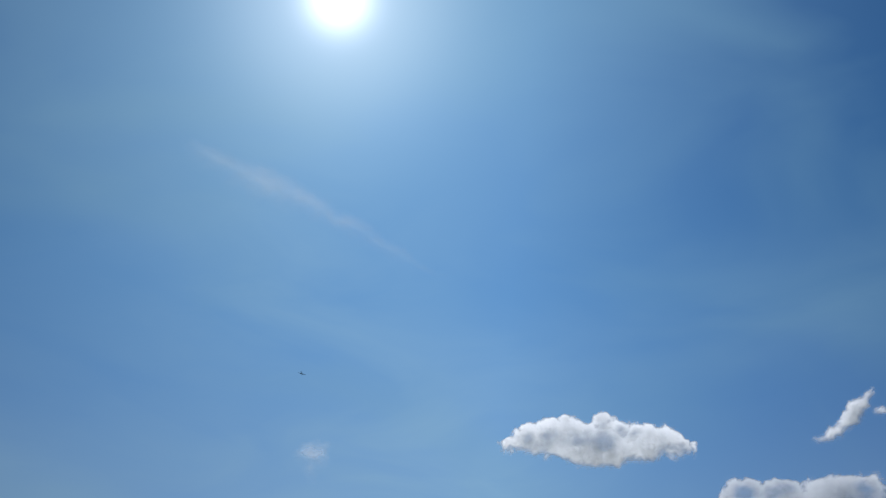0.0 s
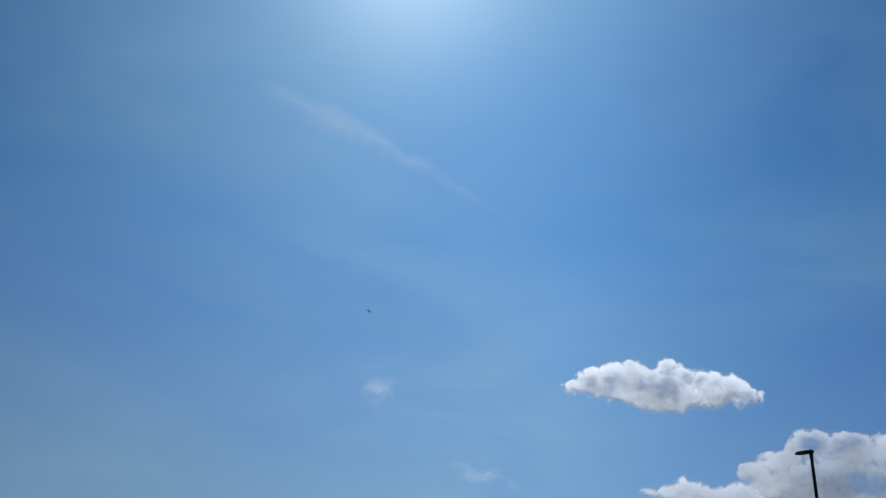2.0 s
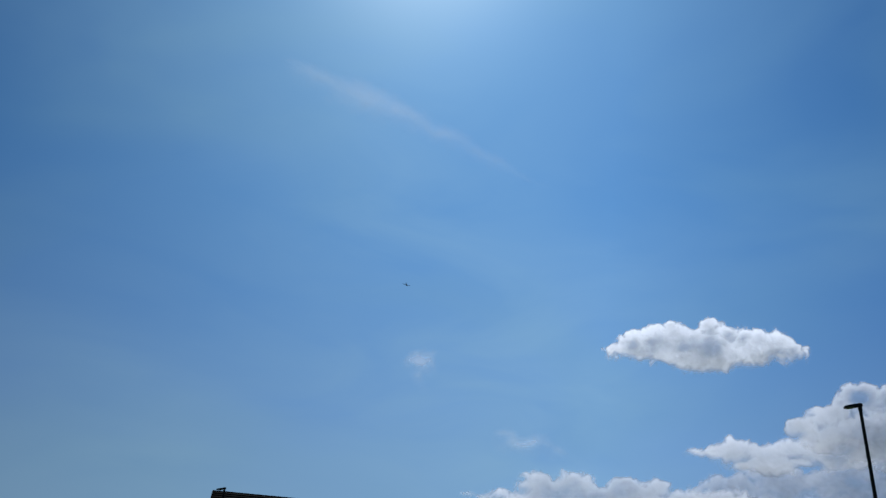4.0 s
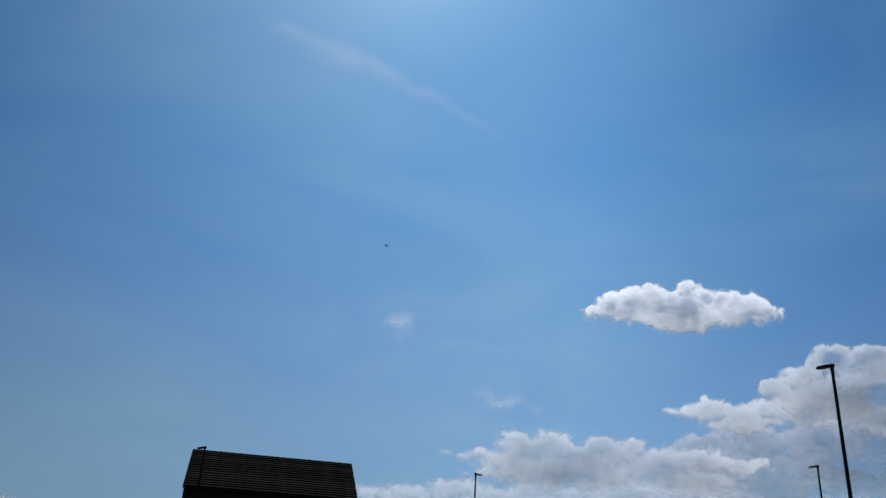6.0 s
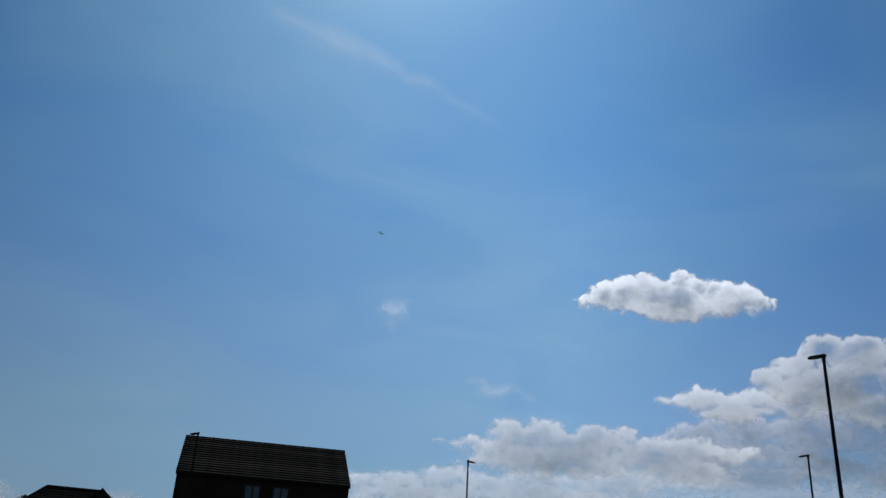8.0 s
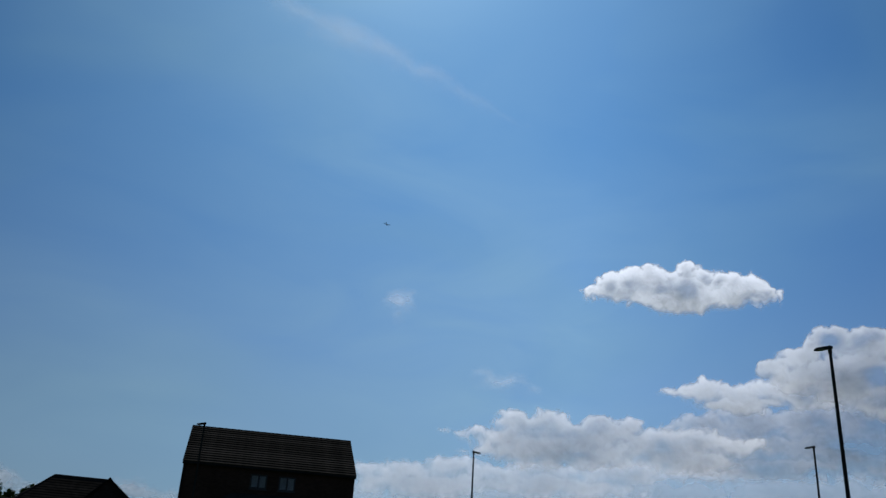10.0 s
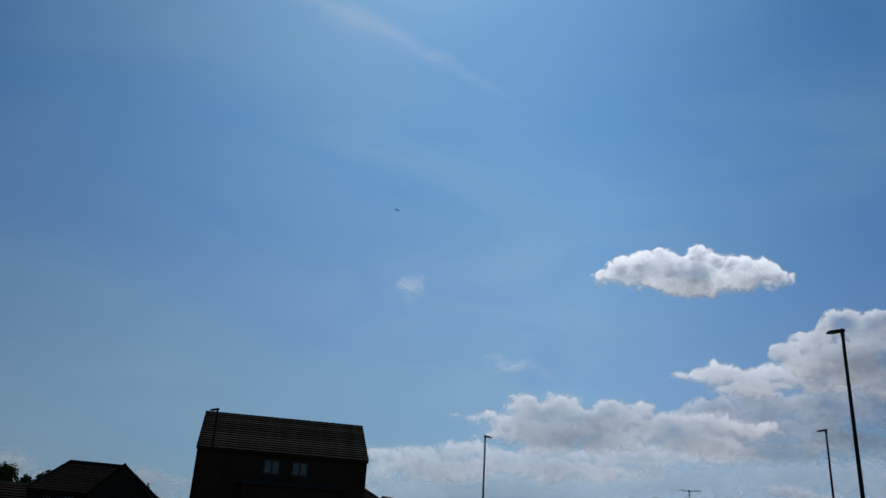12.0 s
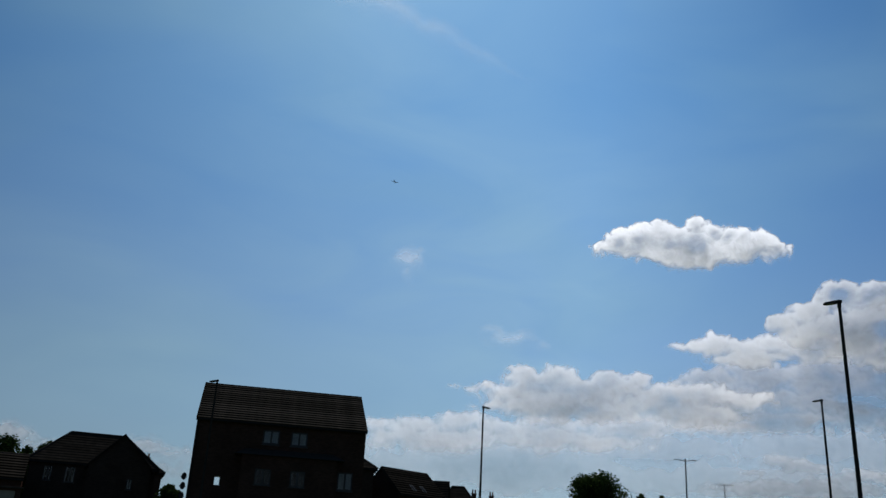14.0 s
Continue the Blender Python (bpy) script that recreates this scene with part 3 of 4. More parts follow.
# right of the large house
hipped_house(-6.9, 78, -8.0, 8.6, 7.0, 8.75, 11.0, 3.0, [], "brick house behind the large one with a hipped roof", BRICK_GREY)
R1 = gabled_house(-0.5, 86.0, -49.0, 6.6, 5.0, 7.3, 9.6, [(-2.3, -1.5, 5.2, 6.3), (0.8, 1.6, 5.2, 6.3)], "terraced brick house with two rooflights in its roof", BRICK, 11)
gabled_house(0.3, 90, 6.0, 2.4, 4.4, 7.0, 9.1, [], "narrow terraced brick house with a low tiled roof", BRICK_GREY, 9)
hipped_house(1.75, 95, 5.0, 3.4, 3.8, 7.3, 9.05, 1.3, [], "small brick house with a hipped roof at the terrace's end", BRICK)


def rooflight(house, x, f, z_eave, z_ridge, depth):
    ym = depth / 2
    pitch = math.degrees(math.atan2(z_ridge - z_eave, ym))
    m = pose(x, ym * f, z_eave + (z_ridge - z_eave) * f + 0.05, pitch)
    bm = box(-0.26, 0.26, -0.4, 0.4, 0, 0.06)
    bm.transform(m)
    w = part("rooflight", bm, DARK_PAINT, house, "small rooflight with a matte grey pane")
    bm = box(-0.19, 0.19, -0.33, 0.33, 0.064, 0.075)
    bm.transform(m)
    part("pane", bm, ROOFGLASS, w)


rooflight(R1, -0.9, 0.2, 7.3, 9.6, 5.0)
rooflight(R1, 0.6, 0.2, 7.3, 9.6, 5.0)


def chimney_house(az, r):
    x, y, g = spot(az, r)
    h = thing("house", Matrix.Translation((x, y, 0)) @ pose(0, 0, 0, 0, 0, -3), "older brick house with two chimney stacks", "house", "houses along the street")
    gable_walls(h, 5.2, 7.0, g - 0.3, 6.2, 8.4, BRICK)
    gable_roof(h, 5.2, 7.0, 6.2, 8.4, 9)
    for cx, zt in ((-1.15, 9.5), (1.1, 9.3)):
        c = part("chimney", box(cx - 0.3, cx + 0.3, 3.2, 3.8, 8.0, zt, bevel=0.02), BRICK, h, "brick chimney stack with clay pots")
        part("cap", box(cx - 0.36, cx + 0.36, 3.14, 3.86, zt, zt + 0.1, bevel=0.02), BRICK, c)
        for k in (-0.16, 0.16):
            part("chimney_pot", tube([((cx + k, 3.5, zt + 0.1), 0.1), ((cx + k, 3.5, zt + 0.5), 0.085), ((cx + k, 3.5, zt + 0.52), 0.11), ((cx + k, 3.5, zt + 0.58), 0.1)], 10), CLAY, c)

    mast = part("aerial", tube([((-0.55, 3.5, 8.3), 0.02), ((-0.55, 3.5, 10.0), 0.018)], 6), STEEL, h, "thin television aerial on a mast")
    part("boom", tube([((-0.75, 3.5, 9.9), 0.015), ((0.25, 3.5, 9.9), 0.015)], 6), STEEL, mast)
    for k in range(6):
        part("rod", tube([((-0.7 + 0.18 * k, 3.3, 9.9), 0.008), ((-0.7 + 0.18 * k, 3.7, 9.9), 0.008)], 5), STEEL, mast)


chimney_house(3.45, 110)


# ---- street lamps ----
def lantern(bm, lens, base, turn, length=0.37):
    """A flat road lantern that reaches out from the pole's top."""
    m = Matrix.Translation(base) @ pose(0, 0, 0, 0, 8, turn)
    prof = [(-0.07, 0.045, 0.05), (0.05, 0.06, 0.05), (0.14, 0.11, 0.045), (length, 0.1, 0.03), (length + 0.03, 0.06, 0.016)]
    rows = []
    for px, hw, hh in prof:
        rows.append([bm.verts.new(m @ Vector(c)) for c in ((px, -hw, -hh * 0.5), (px, hw, -hh * 0.5), (px, hw * 0.8, hh), (px, -hw * 0.8, hh))])
    for a, b in zip(rows, rows[1:]):
        for k in range(4):
            bm.faces.new((a[k], a[(k + 1) % 4], b[(k + 1) % 4], b[k]))
    bm.faces.new(rows[0][::-1])
    bm.faces.new(rows[-1])
    add = box(0.17, length - 0.04, -0.08, 0.08, -0.034, -0.024)
    add.transform(m)
    lens.append(add)


def street_lamp(az, r, top_el, turns, pole_r, label, mat=STEEL, lean=(0.0, 0.0)):
    x, y, g = spot(az, r)
    h = height_at(top_el, r) - g
    lamp = thing("street_lamp", Matrix.Translation((x, y, g)) @ pose(0, 0, 0, lean[0], lean[1], 0), label, "street lamp", "street lamps along the road")
    part("base", tube([((0, 0, -0.1), pole_r * 1.55), ((0, 0, 1.3), pole_r * 1.5), ((0, 0, 1.38), pole_r * 1.02)], 14), mat, lamp, smooth=False)
    part("pole", tube([((0, 0, 1.36), pole_r), ((0, 0, h * 0.5), pole_r * 0.86), ((0, 0, h - 0.08), pole_r * 0.66)], 14), mat, lamp, "tapered dark steel pole")
    part("door", box(-0.06, 0.06, -pole_r * 1.58, -pole_r * 1.4, 0.45, 0.95, bevel=0.005), mat, lamp)
    arm = 0.0 if len(turns) == 1 else 0.75
    for turn in turns:
        bm, lens = bmesh.new(), []
        m = pose(0, 0, 0, 0, 0, turn)
        if arm:
            part("arm", tube([(m @ Vector((0.0, 0, h - 0.12)), 0.04), (m @ Vector((arm, 0, h - 0.02)), 0.035)], 8), mat, lamp, "short bracket arm")
        lantern(bm, lens, m @ Vector((arm, 0, h)), turn)
        head = part("lantern", bm, mat, lamp, "flat dark lantern head")
        part("lens", lens[0], LENS, head)
    part("collar", tube([((0, 0, h - 0.14), pole_r * 0.85), ((0, 0, h + 0.05), pole_r * 0.85), ((0, 0, h + 0.07), pole_r * 0.5)], 12), mat, lamp)
    return lamp


street_lamp(26.21, 24.0, 16.17, (172,), 0.06, "tall dark steel street lamp with a single flat lantern")
street_lamp(24.62, 43.0, 10.28, (172,), 0.062, "dark steel street lamp further along the road")
street_lamp(-14.5, 44.0, 10.0, (172,), 0.06, "dark steel street lamp standing before the large house")
street_lamp(3.26, 48.0, 9.58, (10,), 0.064, "dark steel street lamp beside the terraced houses")
street_lamp(16.32, 88.0, 6.65, (0, 180), 0.09, "grey double-armed street lamp far down the road", GALV)
street_lamp(18.6, 114.0, 5.2, (0, 180), 0.09, "grey double-armed street lamp in the distance", GALV)


# ---- trees ----
def tree(az, r, top_el, half_width, seed, label, leaves=5200, leaf=0.16, crown_low=0.3):
    rnd = random.Random(seed)
    x, y, g = spot(az, r)
    h = height_at(top_el, r) - g
    t = thing("tree", Matrix.Translation((x, y, g)), label, "tree", "trees among the houses")
    bm = bmesh.new()
    add_tube(bm, [((0, 0, -0.1), 0.24), ((0.05, 0, h * 0.2), 0.19), ((0.0, 0.06, h * 0.45), 0.14), ((0.08, 0, h * 0.8), 0.05)], 9)
    clumps = []
    for i in range(60):
        a = rnd.uniform(0, 2 * math.pi)
        f = rnd.uniform(0.0, 1.0)
        zc = h * (crown_low + (0.93 - crown_low) * f)
        spread = half_width * math.sqrt(max(0.05, 1 - ((f - 0.3) / 0.72) ** 2))
        q = spread * math.sqrt(rnd.uniform(0.15, 0.92))
        c = Vector((q * math.cos(a), q * math.sin(a), zc))
        clumps.append((c, half_width * rnd.uniform(0.2, 0.38)))
        if i % 5 == 0:
            s = Vector((0.03, 0.02, zc * 0.62))
            add_tube(bm, [(s, 0.07), (s.lerp(c, 0.5) + Vector((0, 0, 0.15)), 0.045), (c, 0.015)], 6)
    clumps.append((Vector((0.1, 0, h - half_width * 0.22)), half_width * 0.22))
    part("trunk", bm, BARK, t, "rough grey-brown trunk and limbs")
    verts, faces = [], []
    for i in range(leaves):
        c, cr = clumps[rnd.randrange(len(clumps))]
        d = Vector((rnd.gauss(0, 1), rnd.gauss(0, 1), rnd.gauss(0, 1))).normalized()
        p = c + d * cr * rnd.uniform(0.2, 1.05) ** 0.6
        u = Vector((rnd.gauss(0, 1), rnd.gauss(0, 1), rnd.gauss(0, 0.6))).normalized()
        w = u.orthogonal().normalized()
        s = leaf * rnd.uniform(0.6, 1.4)
        k = len(verts)
        verts += [p - u * s, p + w * s * 0.55, p + u * s, p - w * s * 0.55]
        faces.append((k, k + 1, k + 2, k + 3))
    me = bpy.data.meshes.new("crown")
    me.from_pydata([tuple(v) for v in verts], [], faces)
    me.materials.append(LEAF)
    ob = new("crown", me)
    ob.parent = t
    tagged(ob, "dense dark green broad-leaved crown")


tree(10.6, 80, 5.45, 3.05, 3, "round broad-leaved tree in dark summer leaf", 30000, 0.12)
tree(13.45, 92, 4.5, 1.3, 5, "small dark green tree in the distance", 2500)
tree(14.75, 96, 4.45, 1.2, 8, "small dark green tree in the distance", 2500)
tree(-26.4, 96, 5.3, 3.5, 11, "dark green tree behind the low house", 9000, 0.17, 0.05)
tree(-24.9, 98, 5.0, 2.2, 14, "dark green tree behind the low house", 9000, 0.17, 0.05)
tree(-23.6, 97, 5.25, 2.3, 17, "dark green tree behind the hipped roof", 6000, 0.17)
tree(-16.4, 82, 3.4, 1.3, 21, "dark bushy tree in the gap between houses", 4000)


# ---- aeroplane ----
def aeroplane(az, el, r, heading, climb, bank):
    x, y, z = spot(az, r, height_at(el, r))
    p = thing("aeroplane", Matrix.Translation((x, y, z)) @ pose(0, 0, 0, 0, 0, -heading) @ pose(0, 0, 0, climb, 0, 0) @ pose(0, 0, 0, 0, bank, 0),
              "small single-engined propeller aeroplane with rounded wings, flying off", "aeroplane")
    rings = [((0, 4.1, 0), 0.12), ((0, 3.9, 0), 0.3), ((0, 3.2, -0.02), 0.5), ((0, 1.5, 0), 0.6), ((0, -0.5, 0.08), 0.58), ((0, -2.6, 0.1), 0.36), ((0, -4.6, 0.16), 0.16), ((0, -5.0, 0.18), 0.05)]
    part("fuselage", tube(rings, 14), PLANE_PAINT, p, "slim rounded fuselage", True)

    def blade(span, chord, y0, z0, dihedral, thick, upright=False, half=False):
        bm = bmesh.new()
        rows = []
        n = 16
        for i in range(n + 1):
            s = (i / n) if half else (2 * i / n - 1)
            c = chord * math.sqrt(max(0.006, 1 - s * s))
            th = thick * max(0.2, 1 - abs(s) * 0.75)
            a = abs(s) * span
            pts = [(c * 0.45, 0), (c * 0.1, th), (-c * 0.55, 0), (c * 0.1, -th)]
            if upright:
                rows.append([bm.verts.new((w, y0 + v - 0.25 * a, z0 + a)) for v, w in pts])
            else:
                rows.append([bm.verts.new((s * span, y0 + v, z0 + w + a * dihedral)) for v, w in pts])
        for a, b in zip(rows, rows[1:]):
            for k in range(4):
                bm.faces.new((a[k], a[(k + 1) % 4], b[(k + 1) % 4], b[k]))
        bm.faces.new(rows[0])
        bm.faces.new(rows[-1][::-1])
        return bm

    part("wing", blade(5.6, 2.5, 1.3, -0.3, 0.1, 0.16), PLANE_PAINT, p, "broad elliptical wing")
    part("tailplane", blade(1.6, 1.2, -4.1, 0.25, 0.0, 0.06), PLANE_PAINT, p)
    part("fin", blade(1.5, 1.3, -4.2, 0.15, 0.0, 0.06, True, True), PLANE_PAINT, p, "upright tail fin")
    part("canopy", tube([((0, 1.2, 0.55), 0.05), ((0, 0.7, 0.62), 0.3), ((0, -0.1, 0.58), 0.28), ((0, -0.9, 0.5), 0.05)], 10), GLASS, p, "clear cockpit canopy", True)
    bm = tube([((0, 4.05, 0), 0.3), ((0, 4.35, 0), 0.2), ((0, 4.55, 0), 0.03)], 10)
    prop = part("propeller", bm, GUTTER, p, "dark propeller at rest")
    for k in range(4):
        bl = box(-0.09, 0.09, 4.2, 4.24, 0.2, 1.55, bevel=0.015)
        bl.transform(pose(0, 0, 0, 0, 90 * k + 20, 0))
        part("blade", bl, GUTTER, prop)
    for s in (-1, 1):
        part("radiator", box(s * 1.5 - 0.3, s * 1.5 + 0.3, 0.3, 1.4, -0.62, -0.3, bevel=0.05), PLANE_PAINT, p)


aeroplane(-3.9, 24.3, 1050.0, 6.0, 5.0, 14.0)


# ---- clouds: lobed bodies of droplets high over the land ----
def lattice(p, q, seed):
    """Smooth gradient noise on numpy arrays, about -0.7 to 0.7."""
    i, j = np.floor(p).astype(np.int64), np.floor(q).astype(np.int64)
    f, g = p - i, q - j

    def corner(a, b):
        k = ((i + a) * 374761393 + (j + b) * 668265263 + seed * 974634777) & 0x7FFFFFFF
        k = ((k ^ (k >> 13)) * 1274126177) & 0x7FFFFFFF
        ang = (k ^ (k >> 16)) % 4096 * (2 * np.pi / 4096)
        return np.cos(ang) * (f - a) + np.sin(ang) * (g - b)

    u, v = f ** 3 * (f * (f * 6 - 15) + 10), g ** 3 * (g * (g * 6 - 15) + 10)
    return (corner(0, 0) * (1 - u) + corner(1, 0) * u) * (1 - v) + (corner(0, 1) * (1 - u) + corner(1, 1) * u) * v


def smooth(field, sigma):
    """A field evened out over sigma cells."""
    pad = int(3 * sigma) + 1
    big = np.pad(field, pad, mode="edge")
    reach = np.exp(-0.5 * (np.arange(-pad, pad + 1) / sigma) ** 2)
    reach /= reach.sum()
    big = np.apply_along_axis(np.convolve, 0, big, reach, mode="same")
    big = np.apply_along_axis(np.convolve, 1, big, reach, mode="same")
    return big[pad:-pad, pad:-pad]


def billow(p, q, size, octaves, seed, gain=0.5, blunt=0.0):
    """Rounded heads parted by creases, at several sizes; blunt softens the creases."""
    total, amp, norm = 0.0, 1.0, 0.0
    for o in range(octaves):
        s = size / 2.03 ** o
        n = lattice(p / s + 7.7 * o, q / s - 3.1 * o, seed + o)
        total = total + amp * (2.6 * np.sqrt(n * n + blunt) - 0.62)
        norm += amp
        amp *= gain
    return total / norm


def fbm(p, q, size, octaves, seed, gain=0.5):
    total, amp = 0.0, 1.0
    for o in range(octaves):
        s = size / 2.03 ** o
        total = total + amp * lattice(p / s + 5.1 * o, q / s + 1.3 * o, seed + o)
        amp *= gain
    return total


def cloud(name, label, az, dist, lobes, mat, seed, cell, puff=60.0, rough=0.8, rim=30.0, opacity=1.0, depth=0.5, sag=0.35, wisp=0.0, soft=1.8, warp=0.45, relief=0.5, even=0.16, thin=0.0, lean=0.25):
    """lobes: (az, el, half width, half height) in degrees and a slope, where they lean, as seen from the camera. They
    swell into one body at dist, its top tilted towards the camera by lean.
    """
    a0 = radians(az)

    def place(a, e):
        d = radians(a) - a0
        return dist * math.tan(d), dist * math.tan(radians(e)) / math.cos(d)

    L = []
    for a, e, wa, we, *tilt in lobes:
        u, v = place(a, e)
        k = dist / math.cos(radians(a) - a0) ** 2
        L.append((u, v, radians(wa) * k, radians(we) * k / math.cos(radians(e)) ** 2, tilt[0] if tilt else 0.0))
    pad = puff * 0.7
    u0, u1 = min(l[0] - l[2] for l in L) - pad, max(l[0] + l[2] for l in L) + pad
    v0, v1 = min(l[1] - l[3] - abs(l[4]) * l[2] for l in L) - pad, max(l[1] + l[3] + abs(l[4]) * l[2] for l in L) + pad
    nu, nv = int((u1 - u0) / cell) + 1, int((v1 - v0) / cell) + 1
    U, V = np.meshgrid(np.linspace(u0, u1, nu), np.linspace(v0, v1, nv))
    wu = U + puff * warp * fbm(U, V, puff * 1.6, 3, seed + 50)
    wv = V + puff * warp * fbm(U, V, puff * 1.6, 3, seed + 70)
    S = np.full(U.shape, -1e6)
    for lu, lv, ru, rv, tilt in L:
        dv = (wv - lv - tilt * (wu - lu)) / rv
        dv = np.where(dv < 0, dv * (1 + sag), dv)
        r = np.sqrt(((wu - lu) / ru) ** 2 + dv ** 2)
        s = (1 - r) * min(ru, rv) * 1.15
        k = 0.25 * puff
        hi, lo = np.maximum(S, s), np.minimum(S, s)
        S = hi + k * np.exp(-np.minimum((hi - lo) / k, 30)) * 0.35
    S = S + puff * rough * 0.55 * billow(wu, wv, puff, 5, seed, 0.6) + wisp * fbm(wu / 2.2, wv, puff * 0.8, 4, seed + 90)
    edge = np.minimum(np.minimum(U - u0, u1 - U), np.minimum(V - v0, v1 - V))
    S = np.minimum(S, edge - 2 * cell)
    # bases fray and thin out more softly than tops
    base = np.clip(np.gradient(S, axis=0) / cell * 1.6, 0, 1)
    for turn in range(12):
        base = (base + np.roll(base, 1, 0) + np.roll(base, -1, 0) + np.roll(base, 1, 1) + np.roll(base, -1, 1)) / 5
    dens = np.clip(S / (rim * (1 + base * soft)), 0, 1)
    dens = dens * dens * (3 - 2 * dens) * opacity
    if thin:
        # patches of lower opacity let blue through, standing in for the cloud's inner shade
        gap = np.clip(0.5 + 1.9 * fbm(U * 0.7 + 900, V * 1.4 + 400, puff * 2.4, 3, seed + 11, 0.4), 0, 1)
        dens = dens * (1 - thin * gap * gap * (3 - 2 * gap) * np.clip(S / (2.5 * rim) - 0.3, 0, 1))
    body = smooth(np.maximum(S, 0.0), even * puff / cell)
    fat = depth * np.sqrt(body * (body + 0.6 * puff))
    keep = dens > 0.012 * opacity
    quad = keep[:-1, :-1] | keep[1:, :-1] | keep[:-1, 1:] | keep[1:, 1:]
    need = np.zeros(S.shape, bool)
    for a in (slice(None, -1), slice(1, None)):
        for b in (slice(None, -1), slice(1, None)):
            need[a, b] |= quad
    index = np.full(S.shape, -1, np.int64)
    index[need] = np.arange(need.sum())
    n = int(need.sum())
    fold = 0.34 * relief * puff * billow(U + 300, V - 200, puff * 0.9, 4, seed + 33, 0.45, 0.012)
    front = np.stack([U[need], -(fat + np.clip(body / puff, 0, 1) * dens / opacity * fold * depth * 2)[need] - 0.3, V[need]], 1)
    rear = np.stack([U[need], 0.7 * fat[need] + 0.3, V[need]], 1)
    # tops tilt towards the camera to brighten the bases; outlines rescaled to its view
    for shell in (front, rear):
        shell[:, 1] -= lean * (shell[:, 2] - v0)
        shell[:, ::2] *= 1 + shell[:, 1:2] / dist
    j, i = np.nonzero(quad)
    q = np.stack([index[j, i], index[j, i + 1], index[j + 1, i + 1], index[j + 1, i]], 1)
    faces = np.concatenate([q, q[:, ::-1] + n])
    me = bpy.data.meshes.new(name)
    co = np.concatenate([front, rear])
    me.vertices.add(len(co))
    me.vertices.foreach_set("co", co.astype(np.float32).ravel())
    me.loops.add(len(faces) * 4)
    me.loops.foreach_set("vertex_index", faces.astype(np.int32).ravel())
    me.polygons.add(len(faces))
    me.polygons.foreach_set("loop_start", np.arange(0, len(faces) * 4, 4, dtype=np.int32))
    me.update(calc_edges=True)
    me.validate()
    at = me.attributes.new("body_depth", "FLOAT", "POINT")
    d = dens[need]
    at.data.foreach_set("value", np.concatenate([d, d]).astype(np.float32))
    me.materials.append(mat)
    me.shade_smooth()
    ob = new(name, me)
    ob.matrix_world = Matrix.Translation((dist * math.sin(a0), dist * math.cos(a0), EYE[2])) @ pose(0, 0, 0, 0, 0, -az)
    return tagged(ob, label, "cloud", "clouds in the sky")


cloud("cloud", "small bright white heaped cloud standing alone in blue sky", 17.3, 2500.0,
      [(11.15, 20.23, 0.81, 0.56), (12.38, 20.76, 1.05, 0.94), (13.89, 21.0, 1.16, 1.01), (15.39, 21.15, 1.16, 1.04), (16.5, 21.02, 0.92, 0.79),
       (17.72, 21.54, 0.97, 0.86), (18.85, 21.05, 0.87, 0.68), (19.81, 20.65, 0.92, 0.71), (20.73, 20.58, 1.1, 0.91), (21.88, 20.33, 1.05, 0.99),
       (22.7, 19.78, 0.81, 0.63), (23.55, 19.58, 0.47, 0.51), (13.57, 20.26, 3.15, 0.71), (16.9, 20.11, 3.42, 1.12), (17.96, 19.56, 3.02, 0.94),
       (20.59, 19.78, 2.5, 0.89), (22.28, 19.35, 0.92, 0.41), (17.3, 19.07, 1.71, 0.41), (12.07, 20.11, 1.58, 0.48), (14.76, 19.77, 1.97, 0.58)],
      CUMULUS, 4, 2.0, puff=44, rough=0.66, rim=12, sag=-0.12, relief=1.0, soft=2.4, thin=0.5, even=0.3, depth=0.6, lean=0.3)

# the tall bank behind the lamps
cloud("cloud", "tall white cloud tower rising behind the street lamps", 27.0, 2900.0,
      [(26.4, 16.55, 1.3, 1.3), (25.2, 16.0, 1.2, 0.95), (24.1, 15.5, 1.3, 0.9), (22.7, 14.95, 1.1, 0.8), (28.6, 16.1, 2.0, 1.35), (32.0, 15.9, 3.0, 1.7), (27.0, 14.2, 5.0, 1.7), (31.0, 13.2, 5.0, 2.0)],
      FAR_CUMULUS, 9, 3.4, puff=66, rough=0.7, rim=18, sag=0.0, opacity=0.76, soft=2.2, thin=0.72, even=0.35)
cloud("cloud", "long white cloud finger reaching out from the bank", 20.0, 3150.0,
      [(16.3, 13.72, 1.3, 0.5), (17.3, 13.7, 1.2, 0.55), (18.5, 13.85, 1.4, 0.85), (20.3, 13.5, 1.8, 0.8), (22.4, 13.8, 1.6, 0.85), (24.6, 13.4, 2.4, 1.2), (20.6, 12.9, 3.2, 0.85)],
      FAR_CUMULUS, 12, 3.4, puff=62, rough=0.62, rim=18, sag=0.0, opacity=0.76, soft=2.2, thin=0.6, even=0.35)

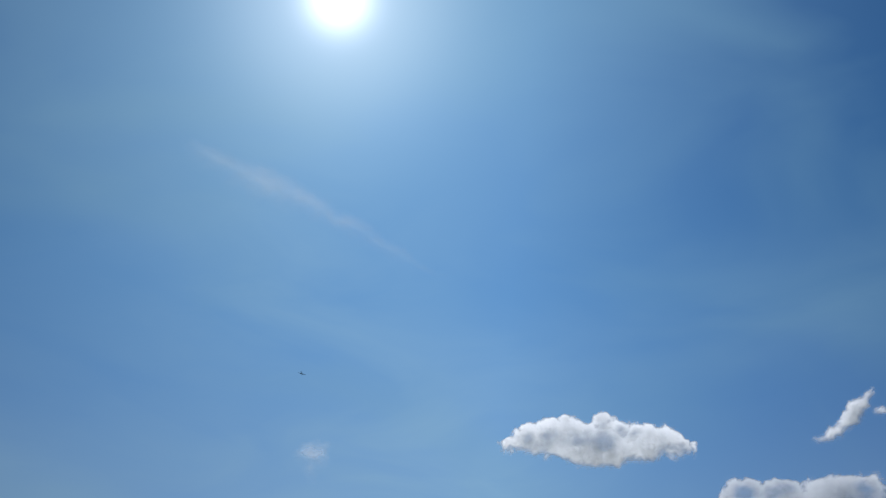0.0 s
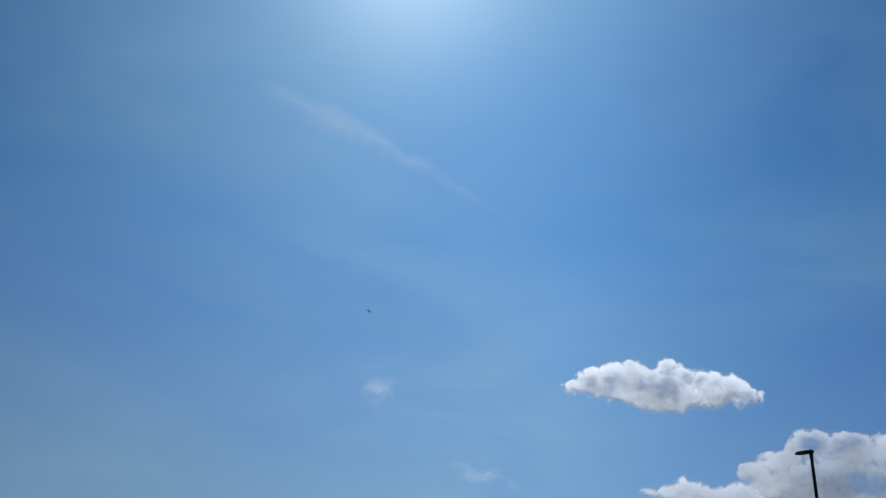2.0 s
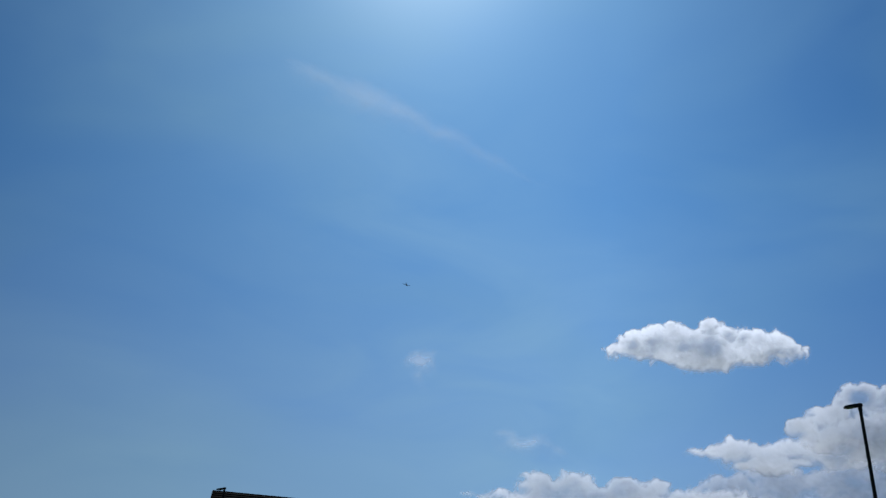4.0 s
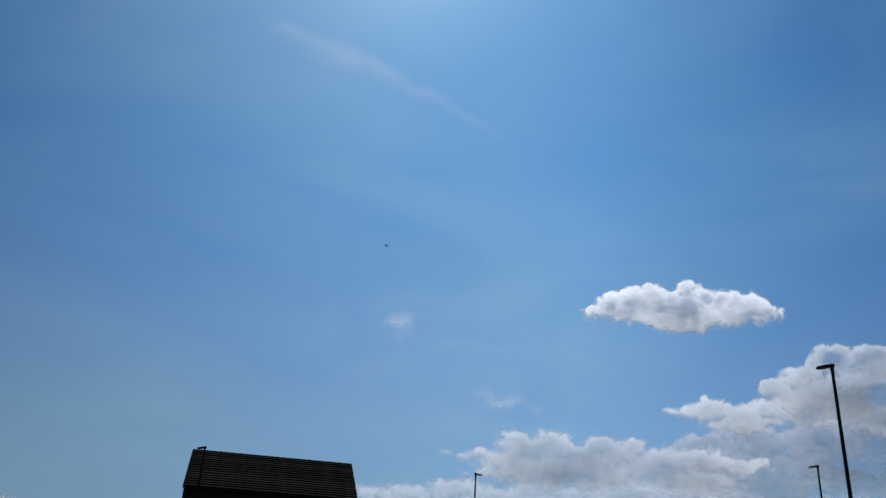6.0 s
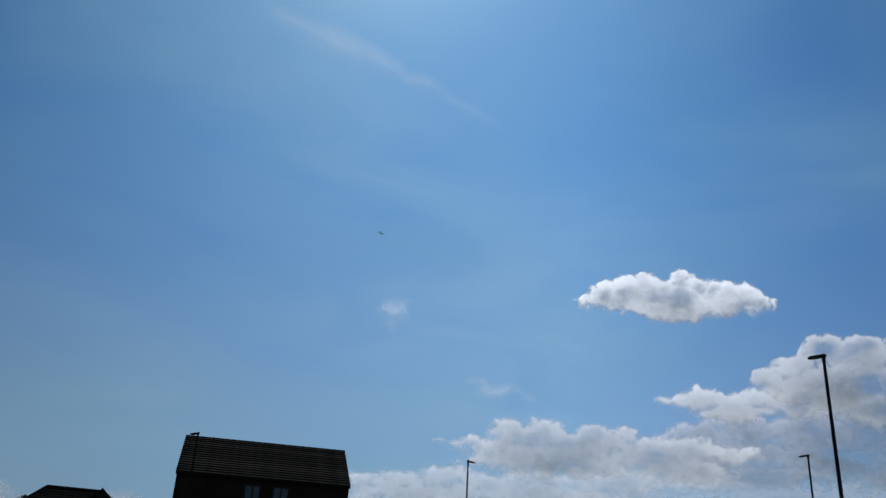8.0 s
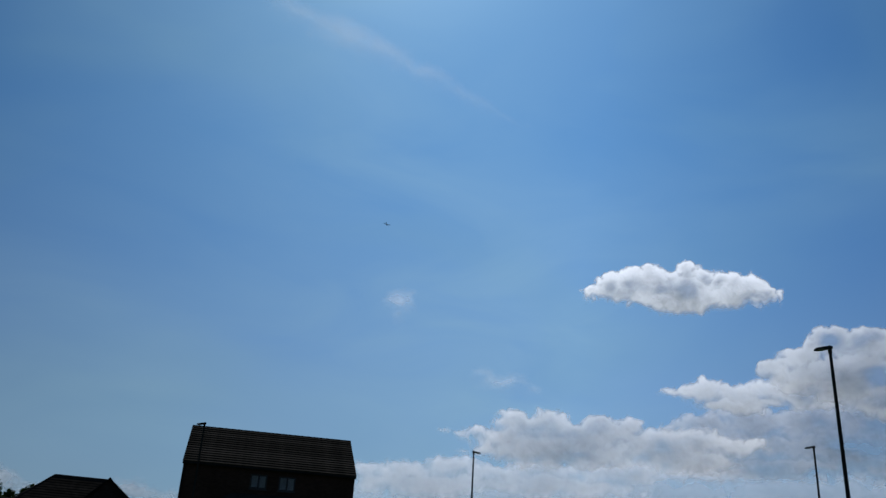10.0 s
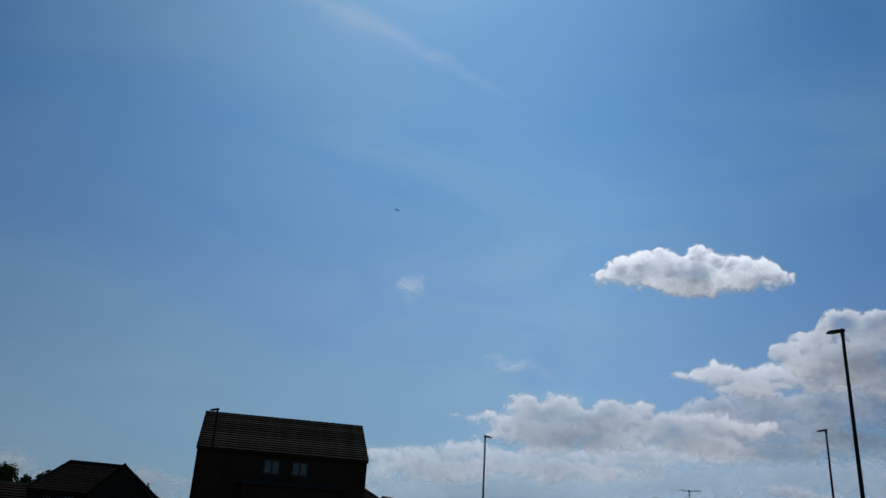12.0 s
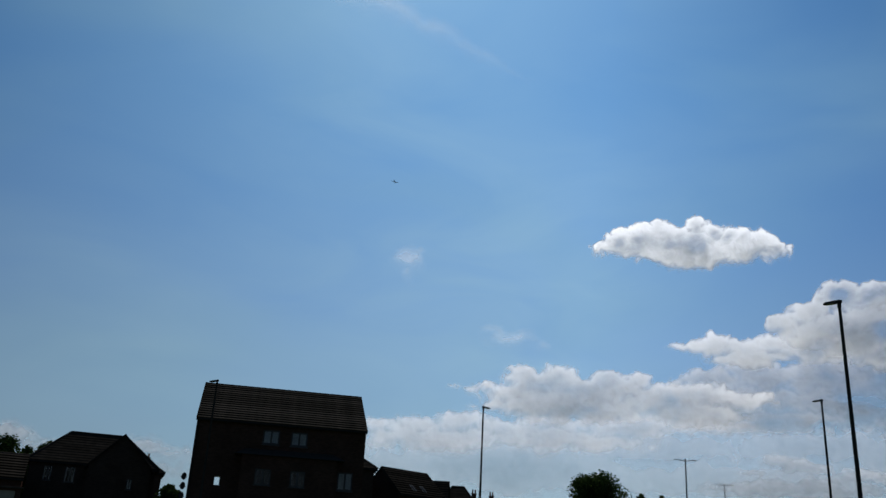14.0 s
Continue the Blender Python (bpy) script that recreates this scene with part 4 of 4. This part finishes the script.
# the low bank over the houses
cloud("cloud", "heaped white cloud in the middle of the low bank", 8.0, 3500.0,
      [(5.9, 11.95, 1.3, 0.7), (8.2, 11.9, 1.5, 0.75), (7.2, 11.3, 3.2, 1.05), (3.4, 10.75, 1.5, 0.42), (1.2, 10.75, 0.9, 0.3), (11.6, 11.6, 1.6, 0.75), (13.5, 11.65, 0.9, 0.8),
       (10.5, 10.8, 4.2, 1.15), (6.0, 10.4, 3.6, 0.85), (14.8, 10.9, 1.7, 0.7), (9.0, 9.7, 7.0, 1.3), (15.5, 10.2, 3.4, 1.1), (17.0, 9.3, 4.5, 0.9), (12.6, 11.0, 2.6, 0.9), (17.6, 10.7, 2.4, 0.85), (20.0, 10.2, 2.6, 0.8)],
      FAR_CUMULUS, 15, 4.0, puff=70, rough=0.6, rim=24, sag=0.0, opacity=0.7, soft=2.2, thin=0.55, even=0.35)
cloud("cloud", "grey-white cloud shelf below the tall tower", 24.0, 3950.0,
      [(15.8, 11.15, 1.0, 0.6), (18.2, 11.4, 2.4, 1.0), (20.5, 12.2, 2.6, 0.8), (21.5, 11.5, 2.5, 1.2), (25.0, 11.8, 3.2, 1.4), (29.0, 12.0, 4.0, 1.8), (33.0, 12.0, 4.0, 2.0), (20.0, 10.2, 5.0, 1.2), (27.0, 10.2, 6.0, 1.6), (33.0, 10.2, 5.0, 1.8), (22.0, 9.0, 7.0, 1.0), (31.0, 8.8, 6.0, 1.2)],
      FAR_CUMULUS, 61, 4.6, puff=84, rough=0.6, rim=30, sag=0.0, opacity=0.56, soft=2.2, thin=0.75, even=0.35)
cloud("cloud", "pale layered cloud low over the roofs", 4.0, 4100.0,
      [(-6.8, 7.7, 2.0, 0.6), (-3.8, 8.0, 2.0, 0.7), (-1.0, 8.25, 2.2, 0.8), (2.0, 8.5, 2.2, 0.85), (0.0, 7.2, 6.0, 1.2), (5.0, 8.3, 3.0, 0.85), (8.0, 8.6, 3.5, 0.85), (13.0, 8.6, 4.5, 1.0), (18.0, 8.7, 3.8, 0.8), (8.0, 7.6, 8.0, 1.1)],
      FAR_CUMULUS, 67, 5.2, puff=84, rough=0.55, rim=40, sag=0.0, opacity=0.55, soft=1.2, depth=0.35, thin=0.5, even=0.4)
cloud("cloud", "pale cloud hump faint in the haze near the horizon", 23.0, 4400.0,
      [(21.9, 6.65, 1.2, 0.65), (23.5, 6.2, 2.2, 0.7), (20.4, 5.9, 1.6, 0.5), (26.5, 5.7, 3.0, 0.65), (23.0, 4.9, 7.0, 0.9), (31.0, 5.6, 4.0, 0.9)],
      FAR_CUMULUS, 22, 5.2, puff=70, rough=0.5, rim=36, sag=0.0, opacity=0.42, soft=1.5, thin=0.4, even=0.3)
cloud("cloud", "broad hazy pale cloud bank along the horizon", 9.0, 4500.0,
      [(5.0, 5.6, 12.0, 2.3), (15.0, 5.0, 8.0, 1.5), (-7.0, 4.8, 9.0, 1.7), (1.0, 6.6, 4.0, 0.8), (-4.0, 6.3, 3.0, 0.7), (9.0, 6.6, 4.0, 0.6), (15.0, 7.2, 8.0, 1.5), (24.0, 7.4, 7.0, 1.5), (20.0, 5.2, 9.0, 1.8), (30.0, 6.5, 5.0, 2.0)],
      HAZE_CLOUD, 57, 9.0, puff=120, rough=0.35, rim=80, sag=0.0, opacity=0.25, soft=0.6, depth=0.2, even=0.3)
cloud("cloud", "pale low cloud faint behind the roofs", -21.0, 4200.0,
      [(-26.5, 5.2, 2.8, 1.2), (-23.5, 4.9, 2.2, 0.9), (-18.0, 5.3, 2.8, 1.2), (-14.5, 5.0, 2.6, 1.0), (-20.5, 4.0, 8.0, 1.2)],
      HAZE_CLOUD, 27, 8.0, puff=110, rough=0.5, rim=70, sag=0.0, opacity=0.42, even=0.4)
cloud("cloud", "torn scrap of white cloud drifting apart", 33.0, 2600.0,
      [(33.8, 20.45, 1.5, 0.95, 0.75), (32.4, 19.5, 1.5, 0.6, 0.15), (35.5, 20.4, 0.7, 0.5)],
      CUMULUS, 31, 2.8, puff=40, rough=0.7, rim=20, opacity=0.85)
cloud("cloud_wisp", "faint wisp of thin white cloud", -2.5, 2600.0,
      [(-2.6, 19.0, 1.3, 1.2), (-1.75, 19.6, 0.7, 0.55, 0.9), (-2.5, 18.3, 0.9, 1.0)],
      VAPOUR, 37, 2.4, puff=44, rough=0.1, rim=64, opacity=0.2, depth=0.14, wisp=8, sag=0.0, even=0.5)
cloud("cloud_wisp", "faint wisps of thin white cloud over the low bank", 5.5, 3400.0,
      [(3.7, 14.7, 1.1, 0.6), (7.2, 13.6, 1.0, 0.6), (5.0, 14.1, 2.4, 0.9)],
      VAPOUR, 41, 3.5, puff=55, rough=0.12, rim=80, opacity=0.22, depth=0.14, wisp=8, sag=0.0, even=0.5)
cloud("vapour_trail", "old spreading vapour trail, thin and white", -6.0, 2600.0,
      [(-12.0, 37.1, 4.2, 1.0, -0.3), (-8.6, 36.3, 4.4, 1.4, -0.3), (-5.4, 35.65, 3.6, 1.3, -0.34), (-2.0, 34.5, 4.0, 1.05, -0.42),
       (1.2, 33.25, 4.0, 0.8, -0.42), (4.2, 32.15, 3.0, 0.5, -0.4)],
      VAPOUR, 45, 3.6, puff=60, rough=0.0, rim=105, opacity=0.11, depth=0.1, wisp=8, warp=0.5, sag=0.0, soft=0.8, even=0.5)
